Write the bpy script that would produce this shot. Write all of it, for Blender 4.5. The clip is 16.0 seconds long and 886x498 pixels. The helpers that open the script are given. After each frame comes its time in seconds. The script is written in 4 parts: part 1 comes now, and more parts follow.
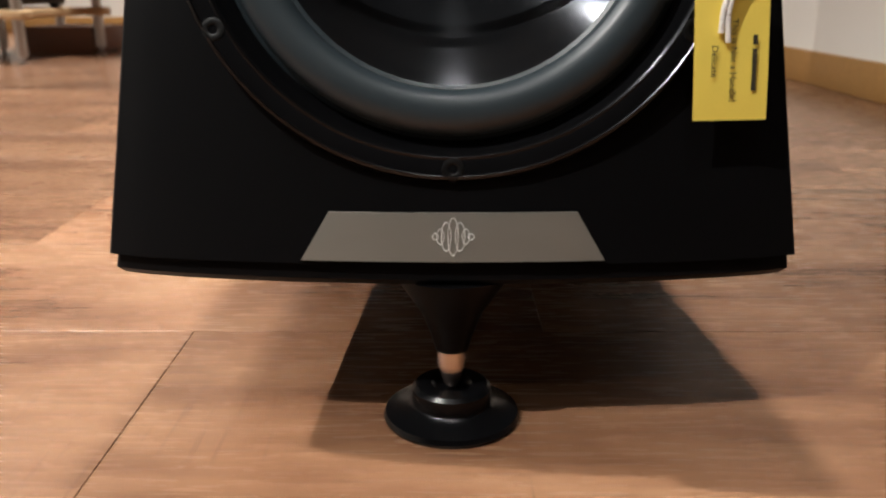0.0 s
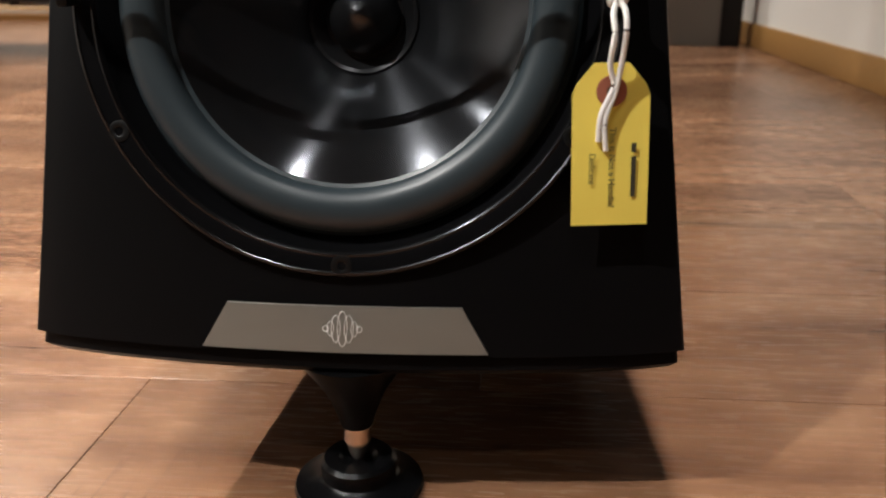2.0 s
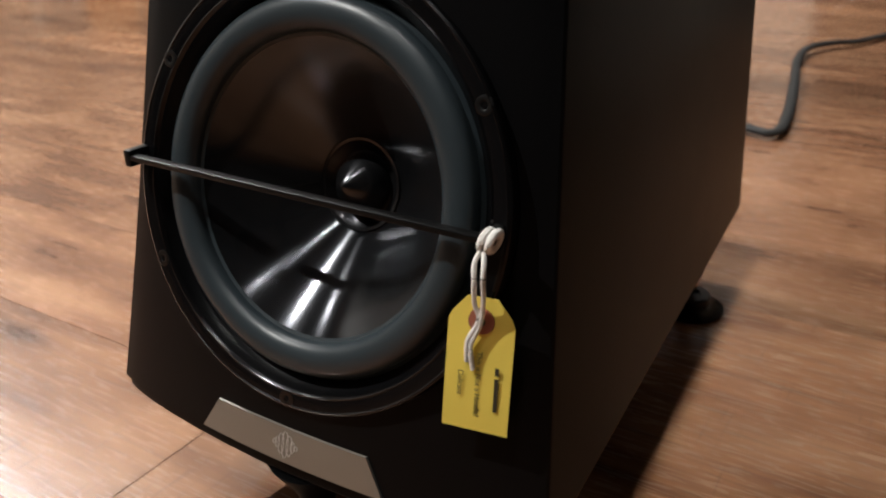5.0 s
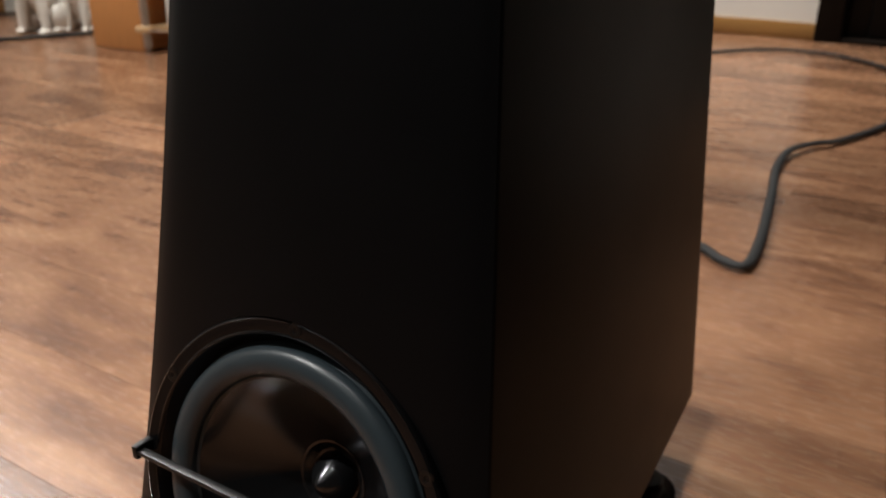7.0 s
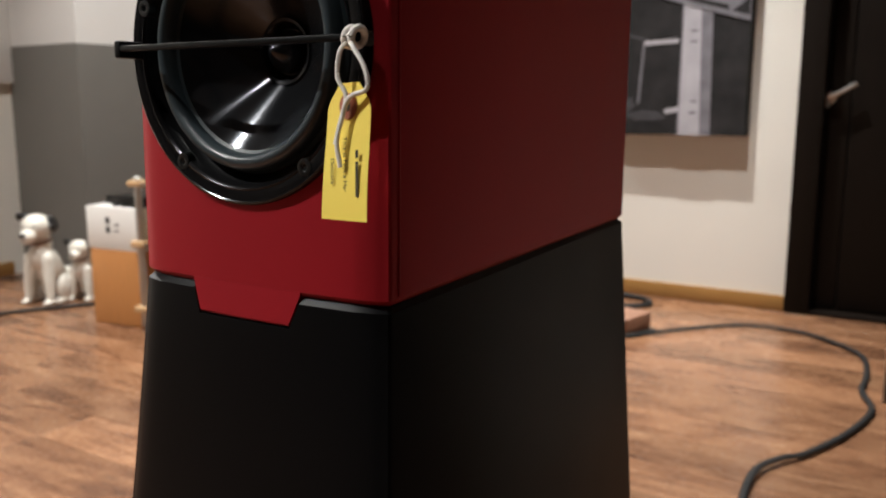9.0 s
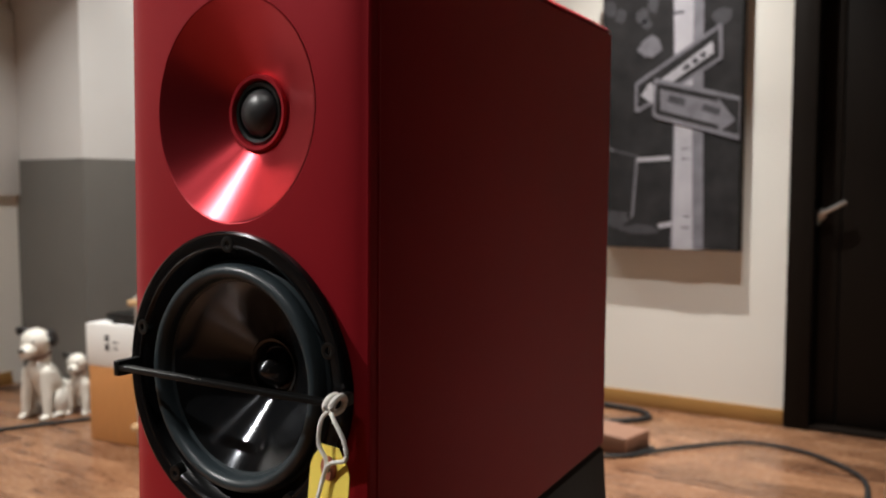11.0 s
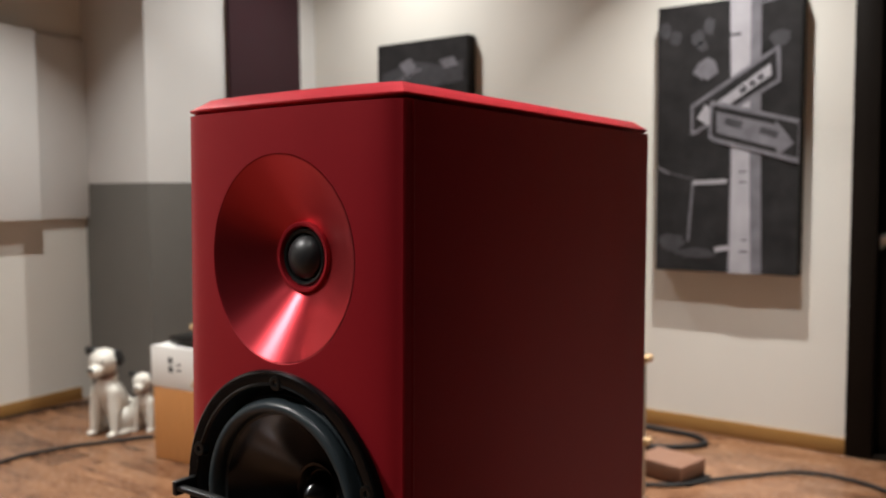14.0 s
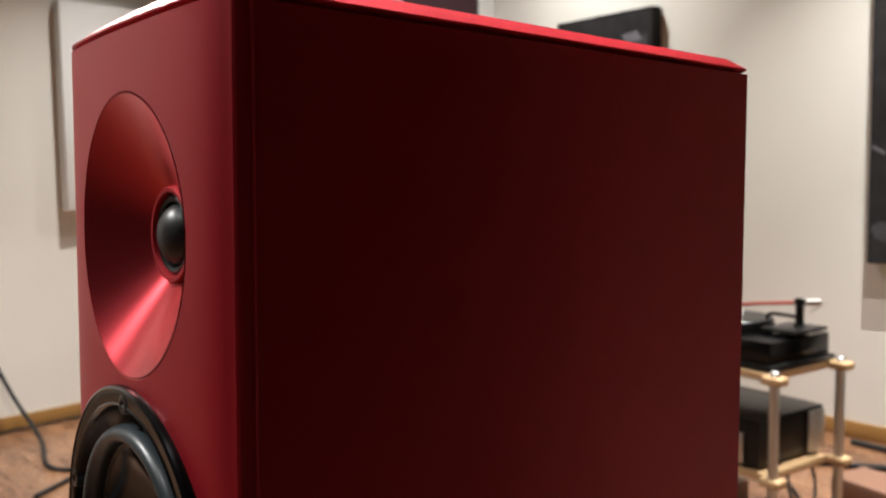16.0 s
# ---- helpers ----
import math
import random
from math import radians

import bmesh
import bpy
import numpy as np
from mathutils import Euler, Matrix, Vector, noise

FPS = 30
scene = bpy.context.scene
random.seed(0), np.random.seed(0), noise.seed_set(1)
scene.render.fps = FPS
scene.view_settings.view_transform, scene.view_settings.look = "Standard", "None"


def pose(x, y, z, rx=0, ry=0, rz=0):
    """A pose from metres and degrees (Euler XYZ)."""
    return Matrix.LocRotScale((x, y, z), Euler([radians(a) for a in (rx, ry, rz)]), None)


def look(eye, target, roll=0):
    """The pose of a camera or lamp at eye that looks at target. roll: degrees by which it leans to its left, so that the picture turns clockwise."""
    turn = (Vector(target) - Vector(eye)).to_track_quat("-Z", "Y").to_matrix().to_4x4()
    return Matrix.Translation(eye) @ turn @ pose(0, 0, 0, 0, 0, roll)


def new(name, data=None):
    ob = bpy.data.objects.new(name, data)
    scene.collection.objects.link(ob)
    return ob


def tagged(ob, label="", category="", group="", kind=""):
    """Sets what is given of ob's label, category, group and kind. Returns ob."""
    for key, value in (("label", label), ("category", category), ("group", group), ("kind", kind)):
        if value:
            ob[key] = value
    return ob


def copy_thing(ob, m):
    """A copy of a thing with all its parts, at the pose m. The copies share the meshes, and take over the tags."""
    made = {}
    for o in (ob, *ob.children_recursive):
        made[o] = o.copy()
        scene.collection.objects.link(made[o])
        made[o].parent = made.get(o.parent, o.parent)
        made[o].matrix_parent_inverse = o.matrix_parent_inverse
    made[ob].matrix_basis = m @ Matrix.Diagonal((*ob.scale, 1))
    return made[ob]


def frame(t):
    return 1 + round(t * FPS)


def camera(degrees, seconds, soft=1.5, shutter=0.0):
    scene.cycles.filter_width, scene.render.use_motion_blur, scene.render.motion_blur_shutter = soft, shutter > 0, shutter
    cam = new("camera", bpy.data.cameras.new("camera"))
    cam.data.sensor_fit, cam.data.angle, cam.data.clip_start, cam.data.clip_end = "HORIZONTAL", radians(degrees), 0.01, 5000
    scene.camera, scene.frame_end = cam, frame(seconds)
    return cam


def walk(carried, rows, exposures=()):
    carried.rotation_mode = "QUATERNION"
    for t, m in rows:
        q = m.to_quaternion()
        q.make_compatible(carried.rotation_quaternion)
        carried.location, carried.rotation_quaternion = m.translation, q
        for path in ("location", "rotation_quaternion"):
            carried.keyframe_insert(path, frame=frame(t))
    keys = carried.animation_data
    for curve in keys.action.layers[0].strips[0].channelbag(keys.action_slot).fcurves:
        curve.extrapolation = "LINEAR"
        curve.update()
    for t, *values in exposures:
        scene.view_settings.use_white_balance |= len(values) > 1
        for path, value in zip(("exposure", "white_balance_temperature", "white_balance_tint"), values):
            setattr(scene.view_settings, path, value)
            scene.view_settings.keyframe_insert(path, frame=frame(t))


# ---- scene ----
cam = camera(55.5, 16.0, soft=2.0)
cam.data.dof.use_dof, cam.data.dof.focus_distance, cam.data.dof.aperture_fstop = True, 0.48, 11.0
PATH = [
    (0, (-0.005, -0.005, 0.215), (-0.003, 1.905, -0.379), 0.1),
    (0.5, (0.004, -0.004, 0.244), (-0.004, 1.911, -0.331), -0.0),
    (1, (0.023, 0.014, 0.255), (0.03, 1.922, -0.343), 0.1),
    (1.5, (0.027, 0.011, 0.263), (-0.021, 1.913, -0.353), -0.4),
    (2, (0.081, 0.0, 0.273), (-0.084, 1.886, -0.374), -0.3),
    (2.5, (0.129, -0.02, 0.286), (-0.255, 1.827, -0.379), -0.4),
    (3, (0.179, -0.006, 0.302), (-0.368, 1.804, -0.35), 0.0),
    (5.5, (0.312, 0.066, 0.465), (-0.658, 1.598, -0.379), -0.4),
    (6, (0.32, 0.066, 0.511), (-0.644, 1.615, -0.309), 0.0),
    (6.5, (0.32, 0.073, 0.566), (-0.652, 1.626, -0.234), 0.4),
    (7, (0.328, 0.077, 0.639), (-0.643, 1.635, -0.155), 0.1),
    (7.5, (0.344, 0.085, 0.707), (-0.647, 1.673, 0.004), -0.0),
    (8, (0.353, 0.086, 0.788), (-0.651, 1.708, 0.186), 0.2),
    (8.5, (0.367, 0.099, 0.898), (-0.661, 1.751, 0.436), -0.0),
    (9, (0.381, 0.109, 0.961), (-0.661, 1.782, 0.62), 0.0),
    (9.5, (0.382, 0.107, 1.012), (-0.664, 1.787, 0.72), -0.1),
    (9.7, (0.381, 0.11, 1.028), (-0.666, 1.793, 0.763), -0.1),
    (12, (0.42, 0.096, 1.186), (-0.641, 1.787, 1.057), -0.2),
    (12.5, (0.422, 0.09, 1.209), (-0.649, 1.773, 1.073), -0.1),
    (13, (0.426, 0.084, 1.208), (-0.672, 1.749, 1.072), -0.1),
    (13.5, (0.432, 0.086, 1.215), (-0.703, 1.727, 1.078), -0.3),
    (14, (0.431, 0.091, 1.214), (-0.738, 1.708, 1.076), -0.4),
    (14.5, (0.434, 0.132, 1.212), (-0.787, 1.71, 1.074), -0.5),
    (15, (0.444, 0.174, 1.21), (-0.86, 1.684, 1.073), -0.5),
    (15.5, (0.436, 0.24, 1.197), (-0.948, 1.678, 1.062), -0.9),
    (16, (0.429, 0.34, 1.194), (-1.091, 1.629, 1.033), -0.7),
]
walk(cam, [(t, look(eye, target, roll)) for t, eye, target, roll in PATH], [(0, 0.5), (3, 0.42), (5.5, 0.1), (6.5, 0.0), (7.5, 0.05), (9.0, 0.42), (9.5, 0.38), (12, 0.12), (14.5, 0.12), (15, 0.15), (16, 0.42)])

# ---- light ----
CEIL = 3.15
world = bpy.data.worlds.new("room_air")
scene.world = world
world.use_nodes = True
world.node_tree.nodes["Background"].inputs[0].default_value = (0.9, 0.85, 0.8, 1)
world.node_tree.nodes["Background"].inputs[1].default_value = 0.02


def lamp(x, y, watts, spread=140, aim=None, size=0.022, colour=(1.0, 0.982, 0.948)):
    """The light of one recessed ceiling spot, straight down or tilted towards a point."""
    data = bpy.data.lights.new("downlight_beam", "AREA")
    data.shape, data.size, data.energy, data.color, data.spread = "DISK", size, watts, colour, radians(spread)
    ob = new("downlight_beam", data)
    eye = (x, y, CEIL - 0.012)
    ob.matrix_basis = look(eye, aim) if aim else pose(*eye)
    return ob


# the spot at y -1.90 is a fill, added to brighten the loudspeaker's front
SPOTS = [(0.0, 0.77, 4.4, 38, None), (-0.80, 3.55, 25, 92, None), (-2.70, 3.55, 20, 125, None), (-2.95, 1.9, 24, 100, None),
         (-3.55, 1.30, 16, 44, (-0.4, 0.5, 0.0)), (-2.0, 0.85, 30, 90, None), (-1.7, -0.9, 6.5, 50, (-0.1, 0.40, 0.55)),
         (0.02, -0.50, 4.0, 84, None), (-0.25, -1.90, 10, 84, None), (-3.1, -0.8, 30, 110, None), (-0.55, 3.05, 15, 70, None)]
for sx, sy, w, sp, aim in SPOTS:
    lamp(sx, sy, w, sp, aim)

# ---- materials ----


def material(name, base, rough=0.5, metal=0.0, vary=0.12, scale=30.0, bump=0.05, bump_scale=200.0, stretch=(1, 1, 1),
             aniso=0.0, coat=0.0, dark=None, spec=0.5):
    """A surface with two scales of colour change, uneven gloss and fine relief."""
    m = bpy.data.materials.new(name)
    m.use_nodes = True
    nt = m.node_tree
    b = nt.nodes["Principled BSDF"]
    tc = nt.nodes.new("ShaderNodeTexCoord")
    mp = nt.nodes.new("ShaderNodeMapping")
    mp.inputs["Scale"].default_value = stretch
    nt.links.new(tc.outputs["Object"], mp.inputs["Vector"])
    n1 = nt.nodes.new("ShaderNodeTexNoise")
    n1.inputs["Scale"].default_value, n1.inputs["Detail"].default_value = scale, 6
    n2 = nt.nodes.new("ShaderNodeTexNoise")
    n2.inputs["Scale"].default_value, n2.inputs["Detail"].default_value = bump_scale, 3
    nt.links.new(mp.outputs[0], n1.inputs["Vector"])
    nt.links.new(mp.outputs[0], n2.inputs["Vector"])
    ramp = nt.nodes.new("ShaderNodeMix")
    ramp.data_type = "RGBA"
    lo = dark or tuple(c * (1 - vary) for c in base)
    hi = tuple(min(1, c * (1 + vary)) for c in base)
    ramp.inputs["A"].default_value, ramp.inputs["B"].default_value = (*lo, 1), (*hi, 1)
    nt.links.new(n1.outputs[0], ramp.inputs["Factor"])
    nt.links.new(ramp.outputs["Result"], b.inputs["Base Color"])
    rg = nt.nodes.new("ShaderNodeMapRange")
    rg.inputs["To Min"].default_value, rg.inputs["To Max"].default_value = rough * 0.88, min(1, rough * 1.12)
    nt.links.new(n1.outputs[0], rg.inputs["Value"])
    nt.links.new(rg.outputs[0], b.inputs["Roughness"])
    b.inputs["Metallic"].default_value = metal
    b.inputs["Specular IOR Level"].default_value = spec
    b.inputs["Coat Weight"].default_value = coat
    b.inputs["Coat Roughness"].default_value = 0.15
    if bump:
        bp = nt.nodes.new("ShaderNodeBump")
        bp.inputs["Strength"].default_value, bp.inputs["Distance"].default_value = bump, 0.001
        nt.links.new(n2.outputs[0], bp.inputs["Height"])
        nt.links.new(bp.outputs[0], b.inputs["Normal"])
    if aniso:
        b.inputs["Anisotropic"].default_value = aniso
        b.inputs["Anisotropic Rotation"].default_value = 0.25
        tg = nt.nodes.new("ShaderNodeTangent")
        tg.direction_type, tg.axis = "RADIAL", "Z"
        nt.links.new(tg.outputs[0], b.inputs["Tangent"])
    return m


def wood_floor(name):
    """Laminate: long streaks, fine pores, saw marks, dark knots; each plank has its own cut and tone."""
    m = material(name, (0.16, 0.065, 0.032), rough=0.27, bump=0.06, bump_scale=60, stretch=(1, 10, 1), spec=0.5)
    nt = m.node_tree
    b = nt.nodes["Principled BSDF"]
    tc = nt.nodes.new("ShaderNodeTexCoord")
    info = nt.nodes.new("ShaderNodeObjectInfo")
    mul = nt.nodes.new("ShaderNodeMath")
    mul.operation, mul.inputs[1].default_value = "MULTIPLY", 37.0
    nt.links.new(info.outputs["Random"], mul.inputs[0])
    comb = nt.nodes.new("ShaderNodeCombineXYZ")
    for k in range(3):
        nt.links.new(mul.outputs[0], comb.inputs[k])

    def field(stretch, detail, distortion, rough=0.55):
        v = nt.nodes.new("ShaderNodeVectorMath")
        v.operation = "MULTIPLY_ADD"
        v.inputs[1].default_value = (*stretch, 1)
        nt.links.new(tc.outputs["Object"], v.inputs[0])
        nt.links.new(comb.outputs[0], v.inputs[2])
        n = nt.nodes.new("ShaderNodeTexNoise")
        n.inputs["Scale"].default_value, n.inputs["Detail"].default_value = 1.0, detail
        n.inputs["Distortion"].default_value, n.inputs["Roughness"].default_value = distortion, rough
        nt.links.new(v.outputs[0], n.inputs["Vector"])
        return v, n.outputs[0]

    def math_node(op, x, y, z=None):
        n = nt.nodes.new("ShaderNodeMath")
        n.operation = op
        for k, q in enumerate((x, y, z)):
            if q is None:
                continue
            if isinstance(q, (int, float)):
                n.inputs[k].default_value = q
            else:
                nt.links.new(q, n.inputs[k])
        return n.outputs[0]

    def ranged(x, lo, hi, a, c):
        n = nt.nodes.new("ShaderNodeMapRange")
        n.interpolation_type = "SMOOTHSTEP"
        for key, q in (("From Min", lo), ("From Max", hi), ("To Min", a), ("To Max", c)):
            n.inputs[key].default_value = q
        nt.links.new(x, n.inputs["Value"])
        return n.outputs[0]

    def blend(fac, x, colour):
        n = nt.nodes.new("ShaderNodeMix")
        n.data_type = "RGBA"
        n.inputs["B"].default_value = (*colour, 1)
        nt.links.new(fac, n.inputs["Factor"])
        nt.links.new(x, n.inputs["A"])
        return n.outputs["Result"]

    knot_space, blot = field((3.2, 9.0), 5, 0.9)
    _, grain = field((4.5, 42.0), 8, 0.5, 0.62)
    _, pores = field((14.0, 260.0), 4, 0.2)
    _, saw = field((230.0, 9.0), 3, 0.3)
    _, patch = field((5.0, 8.0), 2, 0.4)
    total = math_node("MULTIPLY_ADD", blot, 0.52, math_node("MULTIPLY", grain, 0.48))
    cr = nt.nodes.new("ShaderNodeValToRGB")
    el = cr.color_ramp.elements
    el[0].position, el[0].color = 0.33, (0.075, 0.034, 0.019, 1)
    el[1].position, el[1].color = 0.66, (0.300, 0.162, 0.088, 1)
    for at, colour in ((0.43, (0.140, 0.064, 0.033, 1)), (0.52, (0.205, 0.100, 0.052, 1))):
        el.new(at).color = colour
    nt.links.new(total, cr.inputs[0])
    colour = blend(ranged(pores, 0.30, 0.46, 0.45, 0.0), cr.outputs[0], (0.070, 0.030, 0.016))
    marks = math_node("MULTIPLY", ranged(saw, 0.60, 0.70, 0.0, 0.55), ranged(patch, 0.52, 0.66, 0.0, 1.0))
    colour = blend(marks, colour, (0.085, 0.036, 0.019))
    knot = nt.nodes.new("ShaderNodeTexVoronoi")
    knot.inputs["Scale"].default_value = 0.55
    nt.links.new(knot_space.outputs[0], knot.inputs["Vector"])
    colour = blend(ranged(knot.outputs["Distance"], 0.01, 0.10, 0.8, 0.0), colour, (0.045, 0.020, 0.012))
    tint = nt.nodes.new("ShaderNodeHueSaturation")
    nt.links.new(ranged(info.outputs["Random"], 0.0, 1.0, 0.80, 1.14), tint.inputs["Value"])
    nt.links.new(colour, tint.inputs["Color"])
    nt.links.new(tint.outputs[0], b.inputs["Base Color"])
    return m


WALL = material("cream_wall_paint", (0.75, 0.72, 0.66), 0.75, vary=0.03, scale=3, bump=0.15, bump_scale=90)
# ceiling out of view: its dark tone stands for an unlit ceiling in reflections
CEILING = material("unseen_ceiling_dark", (0.16, 0.15, 0.14), 0.85, vary=0.03, scale=3, bump=0.1, bump_scale=60)
SKIRT = material("ochre_wood_skirting", (0.33, 0.17, 0.05), 0.45, vary=0.2, scale=8, stretch=(1, 12, 12), bump=0.1)
FLOOR = wood_floor("laminate_plank")
SUBFLOOR = material("dark_joint", (0.02, 0.012, 0.009), 0.8)
GREY = material("grey_felt", (0.17, 0.165, 0.15), 0.95, vary=0.08, scale=8, bump=0.3, bump_scale=350)
WHITE_PANEL = material("white_panel_cloth", (0.70, 0.69, 0.67), 0.9, vary=0.04, scale=5, bump=0.2, bump_scale=400)
# unseen south wall: tone set dark so the black front reflects little
DARK_UNSEEN = material("dark_unseen_wall", (0.035, 0.034, 0.034), 0.95, vary=0.1, scale=8, bump=0.3, bump_scale=350)
# grey of the added side walls, tuned for what the red side reflects
ADDED_GREY = material("added_wall_grey", (0.13, 0.128, 0.126), 0.95, vary=0.1, scale=8, bump=0.3, bump_scale=350)
MAROON = material("maroon_velvet", (0.030, 0.006, 0.010), 0.9, vary=0.25, scale=6, bump=0.2)
DOOR = material("dark_stained_door", (0.0085, 0.0058, 0.0042), 0.5, vary=0.45, scale=10, stretch=(12, 12, 1), bump=0.1, spec=0.10)
STEEL = material("brushed_steel", (0.62, 0.61, 0.59), 0.3, 1.0, vary=0.08, scale=60, bump=0.03)
ALU = material("satin_aluminium", (0.55, 0.55, 0.54), 0.38, 1.0, vary=0.06, scale=60, bump=0.03)
BIRCH = material("birch_plywood", (0.55, 0.36, 0.19), 0.5, vary=0.12, scale=9, stretch=(2, 14, 14), bump=0.08)
ORANGE_WOOD = material("orange_veneer", (0.50, 0.22, 0.07), 0.45, vary=0.14, scale=7, stretch=(10, 10, 1.4), bump=0.06)
WHITE_LACQ = material("white_lacquer", (0.78, 0.77, 0.74), 0.35, vary=0.02, scale=10, bump=0.02)
BLACK_PLASTIC = material("black_plastic", (0.006, 0.006, 0.006), 0.3, vary=0.2, scale=40, bump=0.06, spec=0.3)
RUBBER = material("black_rubber", (0.010, 0.010, 0.010), 0.6, vary=0.2, scale=40, bump=0.06, spec=0.3)
BLACK_ANOD = material("black_anodised_aluminium", (0.0030, 0.0030, 0.0033), 0.36, 0.0, vary=0.15, scale=14, bump=0.02, bump_scale=900, spec=0.10)
RED_ANOD = material("red_anodised_aluminium", (0.36, 0.013, 0.022), 0.42, 0.45, vary=0.06, scale=18, bump=0.10, bump_scale=1400, stretch=(1, 1, 0.3), spec=0.3)
RED_TURNED = material("turned_red_aluminium", (0.58, 0.050, 0.065), 0.34, 0.9, vary=0.05, scale=18, bump=0.02, bump_scale=900, aniso=0.75)
CONE = material("turned_black_cone", (0.056, 0.059, 0.065), 0.16, 0.9, vary=0.1, scale=40, bump=0.02, bump_scale=800, aniso=0.9)
SURROUND = material("grey_rubber_surround", (0.024, 0.033, 0.038), 0.36, vary=0.08, scale=20, bump=0.05, spec=0.38)
FLANGE = material("black_flange", (0.003, 0.003, 0.0034), 0.24, vary=0.15, scale=40, bump=0.03, spec=0.22)
DOME = material("black_silk_dome", (0.018, 0.018, 0.019), 0.38, vary=0.1, scale=80, bump=0.05)
BADGE = material("grey_metal_badge", (0.30, 0.285, 0.25), 0.42, 0.7, vary=0.04, scale=20, bump=0.03, stretch=(1, 30, 1))
ENGRAVE = material("bright_engraving", (0.75, 0.75, 0.72), 0.4, 0.4)
COPPER = material("copper_tip", (0.64, 0.53, 0.47), 0.25, 1.0, vary=0.05)
PAPER = material("yellow_card", (0.80, 0.62, 0.10), 0.7, vary=0.04, scale=40, bump=0.1, bump_scale=700)
EYELET = material("brown_eyelet", (0.30, 0.09, 0.05), 0.7, vary=0.1)
# black of the print, and of the shade painted in for small holes
INK_AND_HOLES = material("black_ink_and_hole_shade", (0.03, 0.025, 0.01), 0.8)
COTTON = material("white_cotton", (0.78, 0.76, 0.72), 0.9, vary=0.06, scale=300, bump=0.5, bump_scale=900)
DOG_WHITE = material("glazed_white", (0.74, 0.71, 0.64), 0.3, vary=0.07, scale=14, bump=0.05, coat=0.3)
DOG_BLACK = material("glazed_black", (0.012, 0.011, 0.011), 0.3)
COLLAR = material("brown_collar", (0.12, 0.05, 0.03), 0.5)
PRINT_DARK = material("dark_print", (0.022, 0.0205, 0.021), 0.75, vary=0.9, scale=9, bump=0.15, bump_scale=700, spec=0.12)
PRINT_EDGE = material("black_canvas_edge", (0.02, 0.019, 0.019), 0.7, vary=0.2, spec=0.12)
PRINT_MID = material("grey_print", (0.058, 0.056, 0.061), 0.6, vary=0.5, scale=18, bump=0.15, bump_scale=700, spec=0.12)
PRINT_GREY = material("mid_grey_print", (0.155, 0.148, 0.165), 0.6, vary=0.5, scale=14, bump=0.15, bump_scale=700, spec=0.12)
PRINT_LIGHT = material("pale_print", (0.36, 0.345, 0.37), 0.6, vary=0.3, scale=9, bump=0.15, bump_scale=700, spec=0.12)
BOARD = material("pinkish_wood_block", (0.21, 0.105, 0.066), 0.5, vary=0.15, scale=9, stretch=(2, 12, 12))

# ---- building helpers ----
PLACE = {}


def thing(name, at, label, category, kind="", group="", turn=0.0):
    ob = new(name)
    ob.empty_display_size = 0.05
    m = pose(*at, 0, 0, turn)
    ob.matrix_basis = m
    PLACE[ob] = m
    return tagged(ob, label, category, group, kind)


def smooth(me, degrees=35):
    me.polygons.foreach_set("use_smooth", [True] * len(me.polygons))
    me.set_sharp_from_angle(angle=radians(degrees))


def mesh_of(name, bm, mats, degrees=35):
    bmesh.ops.recalc_face_normals(bm, faces=bm.faces)
    me = bpy.data.meshes.new(name)
    bm.to_mesh(me)
    bm.free()
    for m in mats if isinstance(mats, (list, tuple)) else [mats]:
        me.materials.append(m)
    smooth(me, degrees)
    return me


def part(name, bm, mats, parent, label="", m=None, degrees=35):
    """Links a bmesh, given in the frame m of the world, as one mesh under a thing or part."""
    m = Matrix() if m is None else m
    ob = new(name, bm if isinstance(bm, bpy.types.Mesh) else mesh_of(name, bm, mats, degrees))
    if parent is not None:
        ob.parent = parent
        ob.matrix_basis = PLACE[parent].inverted() @ m
    else:
        ob.matrix_basis = m
    PLACE[ob] = m
    return tagged(ob, label)


def box(x0, x1, y0, y1, z0, z1, bevel=0.0, seg=2, bm=None):
    bm = bm or bmesh.new()
    out = bmesh.ops.create_cube(bm, size=1, matrix=Matrix.Translation(((x0 + x1) / 2, (y0 + y1) / 2, (z0 + z1) / 2)) @ Matrix.Diagonal((x1 - x0, y1 - y0, z1 - z0, 1)))
    if bevel:
        edges = list({e for v in out["verts"] for e in v.link_edges})
        bmesh.ops.bevel(bm, geom=edges, offset=bevel, segments=seg, profile=0.5, affect="EDGES")
    return bm


def lathe(profile, n=64, bm=None, m=None):
    """Turns (radius, height) pairs round the local z."""
    bm = bm or bmesh.new()
    m = m or Matrix()
    rings = []
    for r, h in profile:
        if r < 1e-6:
            rings.append([bm.verts.new(m @ Vector((0, 0, h)))])
        else:
            rings.append([bm.verts.new(m @ Vector((r * math.cos(2 * math.pi * k / n), r * math.sin(2 * math.pi * k / n), h))) for k in range(n)])
    for a, b in zip(rings, rings[1:]):
        for k in range(n):
            q = [a[k % len(a)], a[(k + 1) % len(a)], b[(k + 1) % len(b)], b[k % len(b)]]
            q = list(dict.fromkeys(q))
            if len(q) > 2:
                bm.faces.new(q)
    return bm


